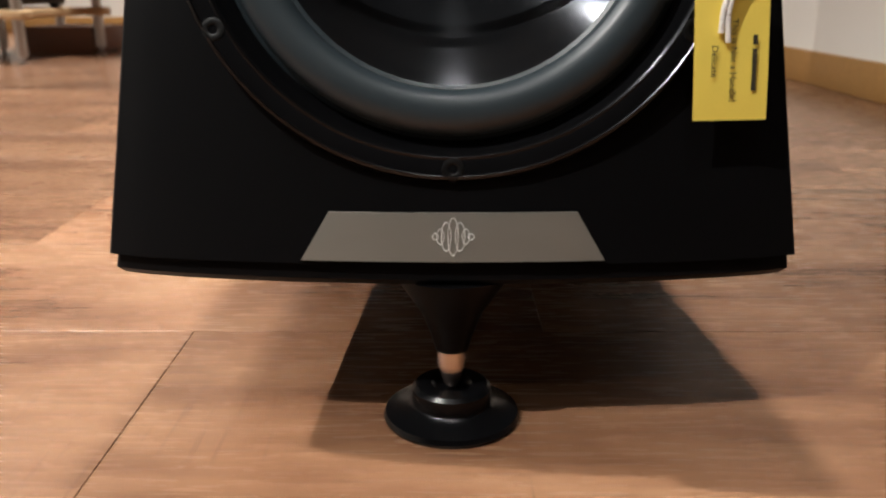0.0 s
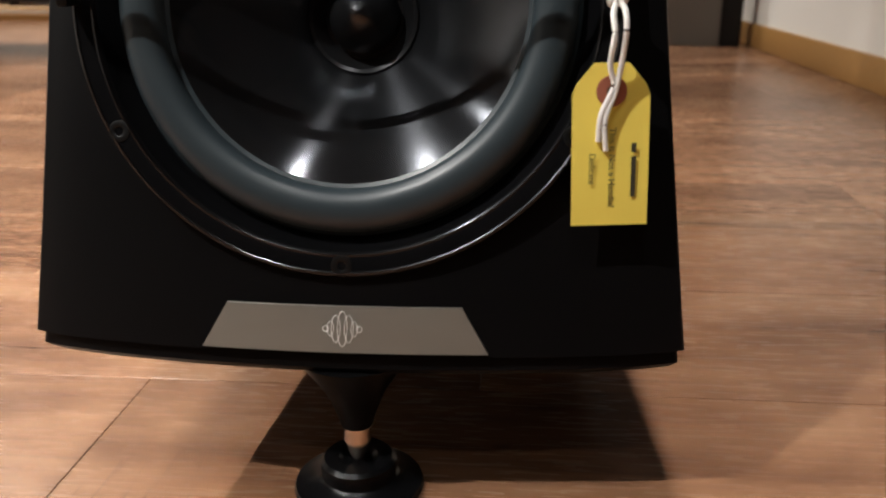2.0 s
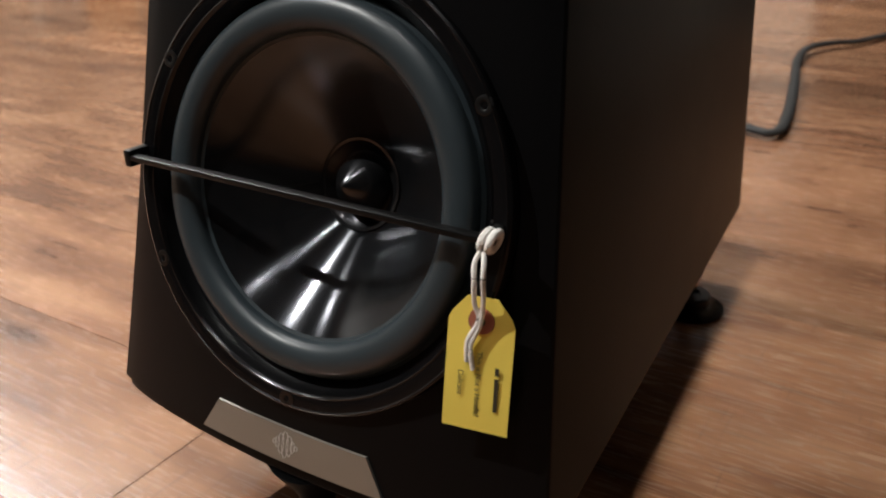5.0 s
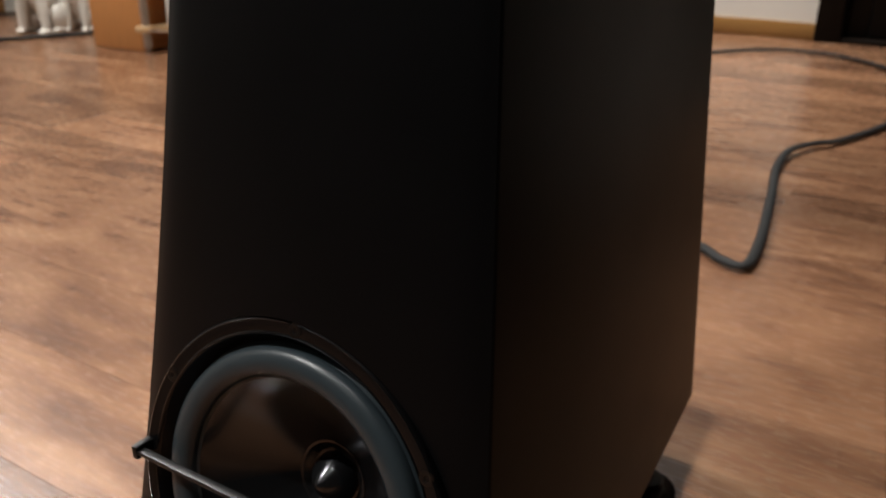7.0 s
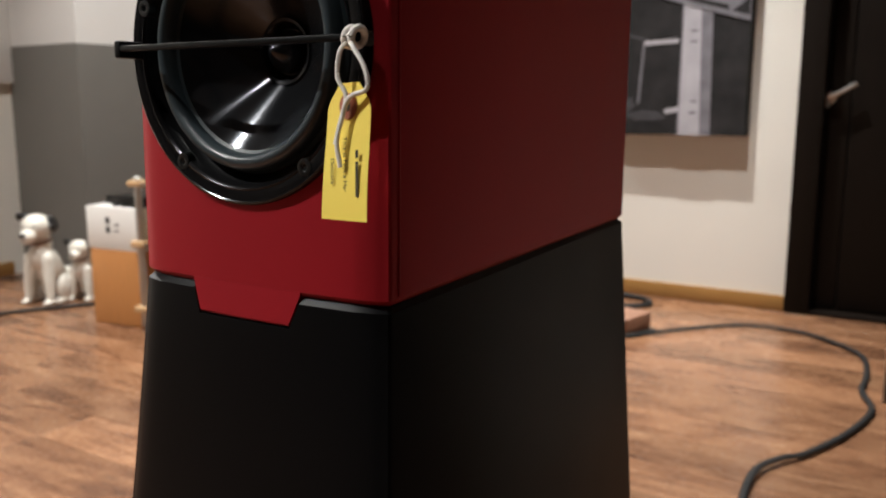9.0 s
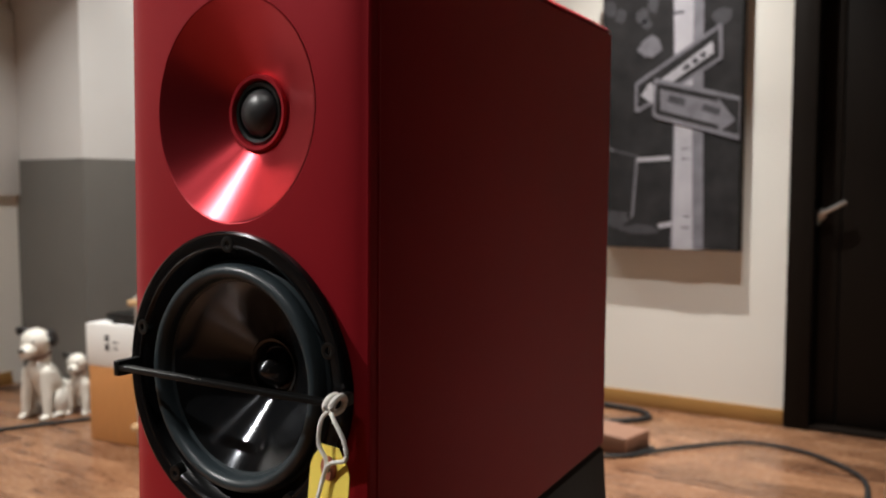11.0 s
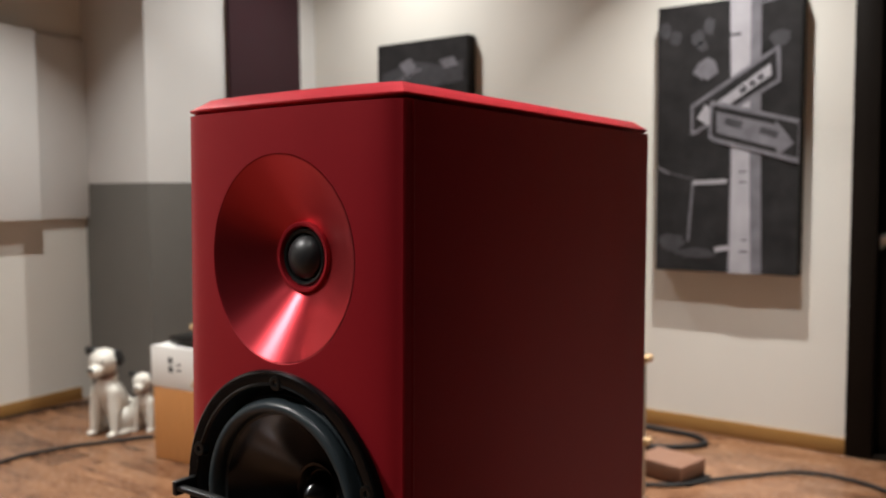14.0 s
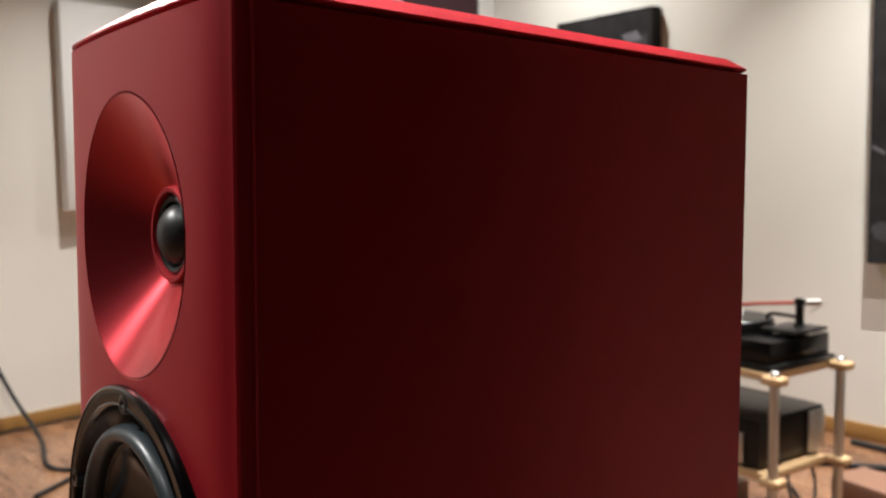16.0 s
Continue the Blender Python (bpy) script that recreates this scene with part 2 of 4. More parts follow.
def tube(points, r, n=8, bm=None, flat=1.0, smoothing=6, closed=False):
    """A round or flattened cord through points."""
    bm = bm or bmesh.new()
    p = [Vector(q) for q in points]
    fine = []
    last = len(p) - 1
    for i in range(last):
        a, b, c, d = p[max(0, i - 1)], p[i], p[i + 1], p[min(last, i + 2)]
        for k in range(smoothing):
            t = k / smoothing
            fine.append(0.5 * (2 * b + (c - a) * t + (2 * a - 5 * b + 4 * c - d) * t * t + (3 * b - a - 3 * c + d) * t ** 3))
    fine.append(p[-1])
    rings = []
    for i, q in enumerate(fine):
        ahead = (fine[min(i + 1, len(fine) - 1)] - fine[max(i - 1, 0)]).normalized()
        side = ahead.cross(Vector((0, 0, 1)))
        side = Vector((1, 0, 0)) if side.length < 1e-3 else side.normalized()
        up = side.cross(ahead).normalized()
        rings.append([bm.verts.new(q + r * (math.cos(2 * math.pi * k / n) * side * flat + math.sin(2 * math.pi * k / n) * up)) for k in range(n)])
    for a, b in zip(rings, rings[1:]):
        for k in range(n):
            bm.faces.new([a[k], a[(k + 1) % n], b[(k + 1) % n], b[k]])
    bm.faces.new(rings[0])
    bm.faces.new(rings[-1])
    return bm


def prism(outline, y0, y1, bm=None, m=None):
    """A flat shape in x, z with thickness along y."""
    bm = bm or bmesh.new()
    m = m or Matrix()
    a = [bm.verts.new(m @ Vector((x, y0, z))) for x, z in outline]
    b = [bm.verts.new(m @ Vector((x, y1, z))) for x, z in outline]
    bm.faces.new(a)
    bm.faces.new(b)
    for k in range(len(a)):
        j = (k + 1) % len(a)
        bm.faces.new([a[k], a[j], b[j], b[k]])
    return bm


def cut(me, cutters):
    """The mesh with the closed bmeshes cut out of it."""
    ob = new("blank", me)
    tools = []
    for bm in cutters:
        bmesh.ops.recalc_face_normals(bm, faces=bm.faces)
        t = bpy.data.meshes.new("tool")
        bm.to_mesh(t)
        bm.free()
        tool = new("tool", t)
        tools.append(tool)
        mod = ob.modifiers.new("cut", "BOOLEAN")
        mod.operation, mod.object, mod.solver = "DIFFERENCE", tool, "EXACT"
    got = bpy.data.meshes.new_from_object(ob.evaluated_get(bpy.context.evaluated_depsgraph_get()))
    for o in [ob, *tools]:
        bpy.data.objects.remove(o)
    smooth(got, 28)
    return got


def facing(x, y, z, lean):
    """A frame on the baffle: local z looks out of the front, leaning up by some degrees."""
    s, c = math.sin(radians(lean)), math.cos(radians(lean))
    return Matrix(((1, 0, 0, x), (0, s, -c, y), (0, c, s, z), (0, 0, 0, 1)))


# ---- the room ----
X0, X1, Y0, Y1 = -4.45, 0.86, -3.2, 4.215
room = thing("floor", (0, 0, 0), "reddish brown laminate plank floor with dark grain", "floor", "structure")
part("underlay", box(X0 - 0.3, X1 + 1.15, Y0 - 0.3, Y1 + 0.3, -0.08, -0.012), SUBFLOOR, room)


def setting(name, bm, mats, label, category):
    ob = new(name, mesh_of(name, bm, mats))
    PLACE[ob] = Matrix()
    return tagged(ob, label, category, kind="structure")


# back wall, with the door's opening
DX0, DX1, DH = -0.205, 0.66, 2.10
wb = box(X0 - 0.3, DX0, Y1, Y1 + 0.15, -0.01, CEIL)
box(DX1, X1 + 0.15, Y1, Y1 + 0.15, -0.01, CEIL, bm=wb)
box(DX0, DX1, Y1, Y1 + 0.15, DH, CEIL, bm=wb)
setting("wall_north", wb, WALL, "cream painted plaster wall with two canvases", "wall")
EY = 1.55
setting("wall_east", box(X1, X1 + 0.15, EY, Y1, -0.01, CEIL), WALL, "cream painted side wall with brown skirting", "wall")
# wall out of view, dark only to keep the front's reflections down
setting("wall_south", box(X0 - 0.3, X1 + 1.15, Y0 - 0.15, Y0, -0.01, CEIL), DARK_UNSEEN, "plain unseen wall, darkened for the loudspeaker's reflections", "wall")
# made-up bay beside the room: dims the reflection on the cabinet's side
setting("wall_recess", box(X1 + 1.0, X1 + 1.15, Y0, EY + 0.15, -0.01, CEIL), ADDED_GREY, "plain grey wall added to darken the red side's reflections", "wall")
setting("wall_return", box(X1 + 0.151, X1 + 0.999, EY, EY + 0.15, -0.01, CEIL), ADDED_GREY, "plain grey wall added to darken the red side's reflections", "wall")
setting("ceiling", box(X0 - 0.3, X1 + 1.15, Y0 - 0.15, Y1 + 0.15, CEIL, CEIL + 0.1), CEILING, "plain unseen ceiling, darkened for the cabinet's reflections", "ceiling")
# west wall runs at a slight slant
WSL = 0.115
def west(y):
    return -4.11 - WSL * (y - 2.1)
bm = bmesh.new()
lo = [bm.verts.new((x, y, -0.01)) for x, y in ((west(Y0), Y0), (west(Y1), Y1), (west(Y1) - 0.15, Y1), (west(Y0) - 0.15, Y0))]
hi = [bm.verts.new((v.co.x, v.co.y, CEIL)) for v in lo]
bm.faces.new(lo), bm.faces.new(hi)
for k in range(4):
    bm.faces.new([lo[k], lo[(k + 1) % 4], hi[(k + 1) % 4], hi[k]])
setting("wall_west", bm, WALL, "cream painted wall with white acoustic panels", "wall")
setting("baseboard_north", box(-3.6, -0.293, Y1 - 0.012, Y1, 0.0, 0.075, 0.003), SKIRT, "ochre brown wooden skirting board", "baseboard")
setting("baseboard_east", box(X1 - 0.012, X1, EY, Y1 - 0.013, 0.0, 0.075, 0.003), SKIRT, "ochre brown wooden skirting board", "baseboard")
TW = math.degrees(math.atan(WSL))
bw = box(0, 0.012, -4.0, 0.62, 0.0, 0.075, 0.003)
bw.transform(pose(west(2.2) + 0.0005, 2.2, 0, 0, 0, TW))
setting("baseboard_west", bw, SKIRT, "ochre brown wooden skirting board", "baseboard")

# pillar in the corner: white above, grey felt below
px, py, pz = -3.59, 2.9, 1.27
setting("pillar", box(-4.4, px, py, Y1 - 0.002, pz, CEIL - 0.002), WHITE_PANEL, "square white corner pillar", "pillar")
setting("pillar_cladding", box(-4.4, px + 0.003, py - 0.003, Y1 - 0.002, 0.0, pz - 0.001), GREY, "grey felt cladding round the pillar's lower half", "cladding")

# door
door = thing("door_1", ((DX0 + DX1) / 2, Y1, 0), "dark brown wooden door, closed, with a steel lever", "door", "structure")
part("frame", box(-0.293, DX0 + 0.02, Y1 - 0.03, Y1 + 0.14, 0, DH + 0.09, 0.004), DOOR, door)
part("frame", box(DX1 - 0.02, DX1 + 0.09, Y1 - 0.03, Y1 + 0.14, 0, DH + 0.09, 0.004), DOOR, door)
part("frame", box(DX0 + 0.021, DX1 - 0.021, Y1 - 0.03, Y1 + 0.14, DH, DH + 0.09, 0.004), DOOR, door)
part("threshold", box(DX0 + 0.021, DX1 - 0.021, Y1 - 0.02, Y1 + 0.14, 0, 0.02, 0.003), DOOR, door)
slab = box(DX0 + 0.024, -0.085, Y1 + 0.045, Y1 + 0.09, 0.023, DH - 0.004, 0.004)
box(-0.081, DX1 - 0.024, Y1 + 0.045, Y1 + 0.09, 0.023, DH - 0.004, 0.004, bm=slab)
leaf = part("leaf", slab, DOOR, door)
hb = lathe([(0, 0), (0.028, 0), (0.028, 0.008), (0.012, 0.01), (0.012, 0.045), (0, 0.045)], 20, m=facing(-0.170, Y1 + 0.045, 0.985, 0))
tube([(-0.170, Y1 + 0.005, 0.985), (-0.13, Y1 + 0.0, 1.005), (-0.06, Y1 - 0.002, 1.045)], 0.011, 10, bm=hb)
tube([(-0.172, Y1 + 0.04, 0.975), (-0.178, Y1 + 0.035, 0.94)], 0.009, 8, bm=hb)
part("lever_handle", hb, STEEL, leaf, "satin steel lever handle")

# downlights, unseen: a ring and lens for each ceiling spot, the added one too
first = None
for sx, sy, *_ in SPOTS:
    if first is None:
        first = thing("downlight", (sx, sy, CEIL), "round recessed white ceiling downlight, unseen", "downlight", group="ceiling downlights")
        part("trim_ring", lathe([(0.042, -0.001), (0.055, -0.001), (0.055, -0.006), (0.042, -0.010), (0.042, -0.001)], 32), WHITE_LACQ, first, m=PLACE[first])
    else:
        copy_thing(first, pose(sx, sy, CEIL))

# ---- the loudspeaker ----
speaker = thing("loudspeaker", (0, 0.62, 0), "tall floor-standing loudspeaker, red upper cabinet on a black lower cabinet", "loudspeaker")


def outline(hw, yc, bulge, hwr, yr, edge, r=0.003, rr=0.003):
    """A cabinet's plan: bowed front that turns away towards crisp corners, straight tapering sides."""
    pts = []
    steps = [-1, -0.97, -0.94, -0.91, -0.88, -0.84, -0.79, -0.72, -0.62, -0.5, -0.35, -0.18, 0]
    for u in steps + [-v for v in reversed(steps[:-1])]:
        x = u * (hw - r)
        v = abs(x / hw)
        pts.append((x, yc + bulge * v * v + edge * v ** 12))
    yk = pts[-1][1]
    right = [(hw - r + r * math.sin(radians(a)), yk + r - r * math.cos(radians(a))) for a in (30, 60, 90)]
    back = [(hwr, yr - rr), (hwr - rr, yr)]
    pts += right + back
    pts += [(-x, y) for x, y in reversed(back)] + [(-x, y) for x, y in reversed(right)]
    return pts


def loft(sections, bm=None):
    bm = bm or bmesh.new()
    rings = [[bm.verts.new((x, y, z)) for x, y in pts] for z, pts in sections]
    n = len(rings[0])
    for a, b in zip(rings, rings[1:]):
        for k in range(n):
            bm.faces.new([a[k], a[(k + 1) % n], b[(k + 1) % n], b[k]])
    bm.faces.new(rings[0])
    bm.faces.new(rings[-1])
    return bm


ZB, ZJ, ZT = 0.092, 0.844, 1.2715


def turn_in(z):
    """How far the front turns away at its corners."""
    return 0.003 + 0.003 * min(1, max(0, (z - ZB) / (ZJ - ZB)))


def bow(z):
    return 0.004 + 0.0115 * max(0.0, 1 - (z - 0.1) / 0.45) ** 1.5 if z < 0.55 else 0.004


def corner(z):
    """The y of the front corners."""
    if z > ZJ:
        return 0.4962 + 0.020 * (z - ZJ)
    s = (z - 0.1) / 0.73
    return 0.3850 + 0.1440 * s - 0.0345 * s * s


def front(z):
    """The y of the front's middle line."""
    return corner(z) - bow(z) - turn_in(z)


def half(z):
    s = (min(z, ZJ) - 0.1) / 0.73
    return 0.1655 - 0.0770 * s + 0.0173 * s * s


def rear(z):
    return 0.947 - 0.0096 * min(z, ZJ)


def half_rear(z):
    s = (min(z, ZJ) - 0.1) / 0.73
    return 0.1320 - 0.0485 * s + max(0, z - ZJ) * 0.008


def section(z, inset=0.0, fwd=0.0):
    return z, outline(half(z) - inset, front(z) + inset - fwd, bow(z), half_rear(z) - inset, rear(z) - inset, turn_in(z))


WC = facing(0, 0.3995, 0.2574, 12.7)
MC = facing(0, 0.4872, 0.9947, 1.1)
TC = facing(0, 0.4925, 1.168, 1.1)

low = loft([section(ZB + (0.8405 - ZB) * k / 16) for k in range(17)] + [section(ZJ, inset=0.003)])
hole = lathe([(0, -0.12), (0.114, -0.12), (0.114, -0.013), (0.1305, -0.013), (0.1305, 0.06), (0, 0.06)], 96, m=WC)
tab = prism([(-0.0525, 0.87), (-0.0505, 0.845), (-0.0430, 0.8245), (0.0355, 0.8245), (0.0445, 0.845), (0.0465, 0.87)], 0.40, 0.545)
lower = part("lower_cabinet", cut(mesh_of("lower_cabinet", low, BLACK_ANOD), [hole, tab]), BLACK_ANOD, speaker, "black anodised lower cabinet, flared towards the floor")
part("bottom_plate", loft([section(0.0815, inset=0.006), section(0.0845, inset=0.003), section(0.0915, inset=0.003)]), BLACK_ANOD, speaker)
# red cabinet
up = loft([section(ZJ + 0.0008, inset=0.0025)] + [section(ZJ + 0.004 + (ZT - ZJ - 0.004) * k / 10) for k in range(11)])
mhole = lathe([(0, -0.11), (0.0925, -0.11), (0.0925, 0.05), (0, 0.05)], 64, m=MC)
WG_D, WG_R, WG_T = 0.027, 0.0720, 0.0245
slope = (WG_R - WG_T) / WG_D
whole = lathe([(0, -0.06), (WG_T + 0.002, -0.06), (WG_T + 0.0015, -WG_D), (WG_R + 0.0012 + slope * 0.02, 0.02), (0, 0.02)], 96, m=TC)
part("upper_cabinet", cut(mesh_of("upper_cabinet", up, RED_ANOD), [mhole, whole]), RED_ANOD, speaker, "red anodised upper cabinet")
tabm = loft([section(0.8255, inset=0.0010), section(0.8270, inset=0.0), section(ZJ + 0.0039, inset=0.0)])
left = prism([(-0.3, 0.80), (-0.0415, 0.80), (-0.0415, 0.8245), (-0.0492, 0.8455), (-0.0492, 0.9), (-0.3, 0.9)], 0.3, 1.2)
right = prism([(0.3, 0.80), (0.034, 0.80), (0.034, 0.8245), (0.0432, 0.8455), (0.0432, 0.9), (0.3, 0.9)], 0.3, 1.2)
backc = box(-0.2, 0.2, 0.540, 1.2, 0.79, 0.91)
part("front_tab", cut(mesh_of("front_tab", tabm, RED_ANOD), [left, right, backc]), RED_ANOD, speaker)
def cap_ring(z, inset):
    """The cap's plan: its front runs straighter into the corners than the cabinet's."""
    return z, outline(half(z) - inset, front(z) + 0.0005 + inset, bow(z), half_rear(z) - inset, rear(z) - inset, 0.0035, r=0.0015)


capb = loft([cap_ring(ZT + 0.0010, 0.0035), cap_ring(ZT + 0.0030, 0.0006), cap_ring(ZT + 0.0042, 0.0006), cap_ring(ZT + 0.0122, 0.0115), cap_ring(ZT + 0.0125, 0.013)])
part("top_cap", capb, RED_ANOD, speaker, "red top plate with a wide chamfer")


# raised joint line behind each front corner of the red cabinet
for sx in (-1, 1):
    pts = []
    for z in (ZJ + 0.006, ZT - 0.001):
        x = half(z) + (half_rear(z) - half(z)) * (0.007 / (rear(z) - corner(z)))
        pts.append(((x + 0.0001) * sx, corner(z) + 0.007, z))
    part("joint_strip", tube(pts, 0.0010, 8, smoothing=1), RED_ANOD, speaker, "thin raised joint line")


# drivers
def screw(m, r, ang, parent, size=0.0052):
    x, y = r * math.sin(radians(ang)), r * math.cos(radians(ang))
    bm = lathe([(0.0022, -0.004), (0.0022, 0.0012), (0.0034, 0.0016), (size, 0.0012), (size + 0.0006, -0.004)], 18)
    part("screw", bm, STEEL_DARK, parent, "dark hex-socket screw", m=m @ Matrix.Translation((x, y, 0)))


CAP = material("polished_black_cap", (0.060, 0.061, 0.065), 0.22, 0.9, vary=0.08, aniso=0.6)
BEVEL = material("turned_black_edge", (0.028, 0.028, 0.030), 0.20, 0.9, vary=0.08, scale=40, bump=0.02, aniso=0.5)
STRIP = material("matte_black_strip", (0.004, 0.004, 0.004), 0.42, vary=0.2, scale=60, bump=0.05, spec=0.16)
STEEL_DARK = material("dark_screw", (0.05, 0.05, 0.05), 0.35, 1.0, vary=0.1)


def driver(m, name, flange_r, rim, screw_r, screws, surround, depth, cap_r, parent, label):
    """A cone driver: flange, rolled surround, turned cone, cap and screws."""
    s0, s1 = surround
    edge = [(flange_r, -0.016), (flange_r, -0.0008), (flange_r - 0.0006, 0.0004), (flange_r - 0.0016, 0.0010), (flange_r - 0.0022, 0.0010)]
    well = [(rim + 0.0022, 0.0008), (rim + 0.0008, 0.0003), (rim, -0.0012), (rim - 0.002, -0.006), (s1 + 0.0022, -0.0100), (s1 + 0.0015, -0.020), (flange_r - 0.02, -0.020)]
    fl = part(name, lathe(edge + well, 96), FLANGE, parent, label, m=m)
    roll = [(s1 + 0.002, -0.010)] + [((s0 + s1) / 2 + (s1 - s0) / 2 * math.cos(radians(a)), -0.008 + 0.0095 * math.sin(radians(a)) ** 0.8) for a in range(0, 181, 12)] + [(s0 - 0.002, -0.009)]
    part("bevel_ring", lathe([(flange_r + 0.0002, -0.0006), (flange_r - 0.0004, 0.0009), (flange_r - 0.0017, 0.0016), (flange_r - 0.0024, 0.0011)], 96), BEVEL, fl, "bright turned edge of the flange", m=m)
    part("bevel_ring", lathe([(rim + 0.0026, 0.0009), (rim + 0.0016, 0.0013), (rim + 0.0004, 0.0004), (rim - 0.0004, -0.0016)], 96), BEVEL, fl, "bright turned inner lip", m=m)
    part("surround", lathe(roll, 96), SURROUND, fl, "dark grey rubber roll surround", m=m)
    d = -0.008
    cone = [(s0, d)]
    for k in range(1, 9):
        f = k / 8
        cone.append((s0 + (cap_r - s0) * f, d - depth * (f ** 1.12)))
    part("cone", lathe(cone, 128), CONE, fl, "glossy turned black metal cone", m=m)
    dc = d - depth
    dome = [(cap_r + 0.001, dc + 0.0005), (cap_r, dc + 0.002), (cap_r - 0.002, dc + 0.0015), (cap_r - 0.004, dc - 0.001), (cap_r * 0.72, dc - 0.004)]
    dome += [(cap_r * 0.66, dc - 0.004), (cap_r * 0.62, dc + cap_r * 0.08), (cap_r * 0.46, dc + cap_r * 0.31), (cap_r * 0.25, dc + cap_r * 0.52), (cap_r * 0.10, dc + cap_r * 0.625), (cap_r * 0.04, dc + cap_r * 0.65), (0, dc + cap_r * 0.655)]
    part("dust_cap", lathe(dome, 48), CAP, fl, "pointed black centre cap", m=m)
    for ang in screws:
        screw(m, screw_r, ang, fl)
    return fl


driver(WC, "woofer", 0.1300, 0.1180, 0.1247, (0, 60, 120, 180, 240, 300), (0.0880, 0.1092), 0.048, 0.029, speaker, "glossy black woofer flange")
driver(MC, "midrange_driver", 0.0960, 0.0845, 0.0874, (0, 72, 144, 216, 288), (0.0645, 0.0750), 0.034, 0.021, speaker, "glossy black midrange flange")

# tweeter horn, its rim following the bowed front
bm = bmesh.new()
rings = []
N = 128
def cone_h(r):
    return -WG_D + (r - WG_T) / slope
for f in (0, 0.15, 0.35, 0.6, 0.82, 0.95, 1.0):
    ring = []
    for k in range(N):
        a = 2 * math.pi * k / N
        lo_r, hi_r = WG_T, WG_R + 0.03
        for _ in range(30):
            r = (lo_r + hi_r) / 2
            w = TC @ Vector((r * math.cos(a), r * math.sin(a), cone_h(r)))
            face = front(w.z) + bow(w.z) * (w.x / half(w.z)) ** 2
            lo_r, hi_r = (r, hi_r) if w.y > face else (lo_r, r)
        r = WG_T + (lo_r - WG_T) * f
        ring.append(bm.verts.new((r * math.cos(a), r * math.sin(a), cone_h(r))))
    rings.append(ring)
lip = [bm.verts.new((0.0235 * math.cos(2 * math.pi * k / N), 0.0235 * math.sin(2 * math.pi * k / N), -WG_D - 0.005)) for k in range(N)]
for a, b in zip([lip] + rings, rings):
    for k in range(N):
        bm.faces.new([a[k], a[(k + 1) % N], b[(k + 1) % N], b[k]])
horn = part("horn", bm, RED_TURNED, speaker, "turned red conical horn round the tweeter", m=TC)
tw = lathe([(0.0209, -0.034), (0.0209, -0.0262), (0.0196, -0.0246), (0.0176, -0.0252), (0.0162, -0.029)], 64)
ring = part("tweeter_ring", tw, BLACK_PLASTIC, speaker, "black ring round the tweeter dome", m=TC)
part("tweeter_dome", lathe([(0.0164 * math.cos(radians(a)), -0.030 + 0.0120 * math.sin(radians(a))) for a in range(0, 91, 9)], 48), DOME, ring, "black fabric dome", m=TC)

part("throat_collar", lathe([(0.0258, -0.0275), (0.0254, -0.0240), (0.0246, -0.0230), (0.0226, -0.0232), (0.0212, -0.0262), (0.0210, -0.0330)], 64), RED_ANOD, horn, "raised red lip round the throat", m=TC)

# badge at the foot of the front
def on_front(x, z, off):
    return Vector((x, front(z) + bow(z) * (x / half(z)) ** 2 - off, z))
bm = bmesh.new()
cols = 24
g = {}
for i in range(cols + 1):
    u = -1 + 2 * i / cols
    for j, z in enumerate((0.0940, 0.1160)):
        x = u * (0.0705 if j == 0 else 0.0575)
        for k, off in enumerate((-0.001, 0.0016)):
            g[i, j, k] = bm.verts.new(on_front(x, z, off))
for i in range(cols):
    bm.faces.new([g[i, 0, 1], g[i + 1, 0, 1], g[i + 1, 1, 1], g[i, 1, 1]])
    bm.faces.new([g[i, 1, 0], g[i + 1, 1, 0], g[i + 1, 1, 1], g[i, 1, 1]])
    bm.faces.new([g[i, 0, 0], g[i + 1, 0, 0], g[i + 1, 0, 1], g[i, 0, 1]])
for i in (0, cols):
    bm.faces.new([g[i, 0, 0], g[i, 1, 0], g[i, 1, 1], g[i, 0, 1]])
badge = part("badge", bm, BADGE, speaker, "grey metal trapezoid badge with an engraved emblem")
em = bmesh.new()
for cx, h, w in ((0, 0.0085, 0.0024), (-0.0032, 0.0065, 0.0022), (0.0032, 0.0065, 0.0022), (-0.0058, 0.0035, 0.0016), (0.0058, 0.0035, 0.0016), (-0.0082, 0.0014, 0.0014), (0.0082, 0.0014, 0.0014)):
    pts = [on_front(cx + w * math.cos(t) , 0.1055 + h * math.sin(t), 0.0018) for t in [2 * math.pi * k / 16 for k in range(17)]]
    tube(pts, 0.00022, 4, bm=em, smoothing=1)
part("emblem", em, ENGRAVE, badge, "bright engraved emblem of nested loops")

# feet
def foot(x, y, top, wide):
    m = Matrix.Translation((x, y, 0))
    f = part("foot", lathe([(0, 0.0), (0.0345, 0.0), (0.0355, 0.002), (0.0345, 0.0045), (0.0225, 0.007), (0.0205, 0.009), (0.0205, 0.017), (0.0185, 0.019), (0.0105, 0.019), (0.008, 0.0165), (0, 0.0165)], 48), FLANGE, speaker, "round black floor cup", m=m)
    part("spike", lathe([(0, 0.0168), (0.0035, 0.0185), (0.0062, 0.026), (0.0062, 0.0285), (0.0075, 0.0295), (0.0075, 0.0385), (0.0, 0.0385)], 32), COPPER, f, "bright copper-tinted spike", m=m)
    part("cone_leg", lathe([(0, 0.0386), (0.0085, 0.0386), (0.0105, 0.046), (0.010 + wide * 0.2, 0.060), (wide * 0.92, top - 0.004), (wide, top), (0, top)], 40), BLACK_ANOD, f, m=m)


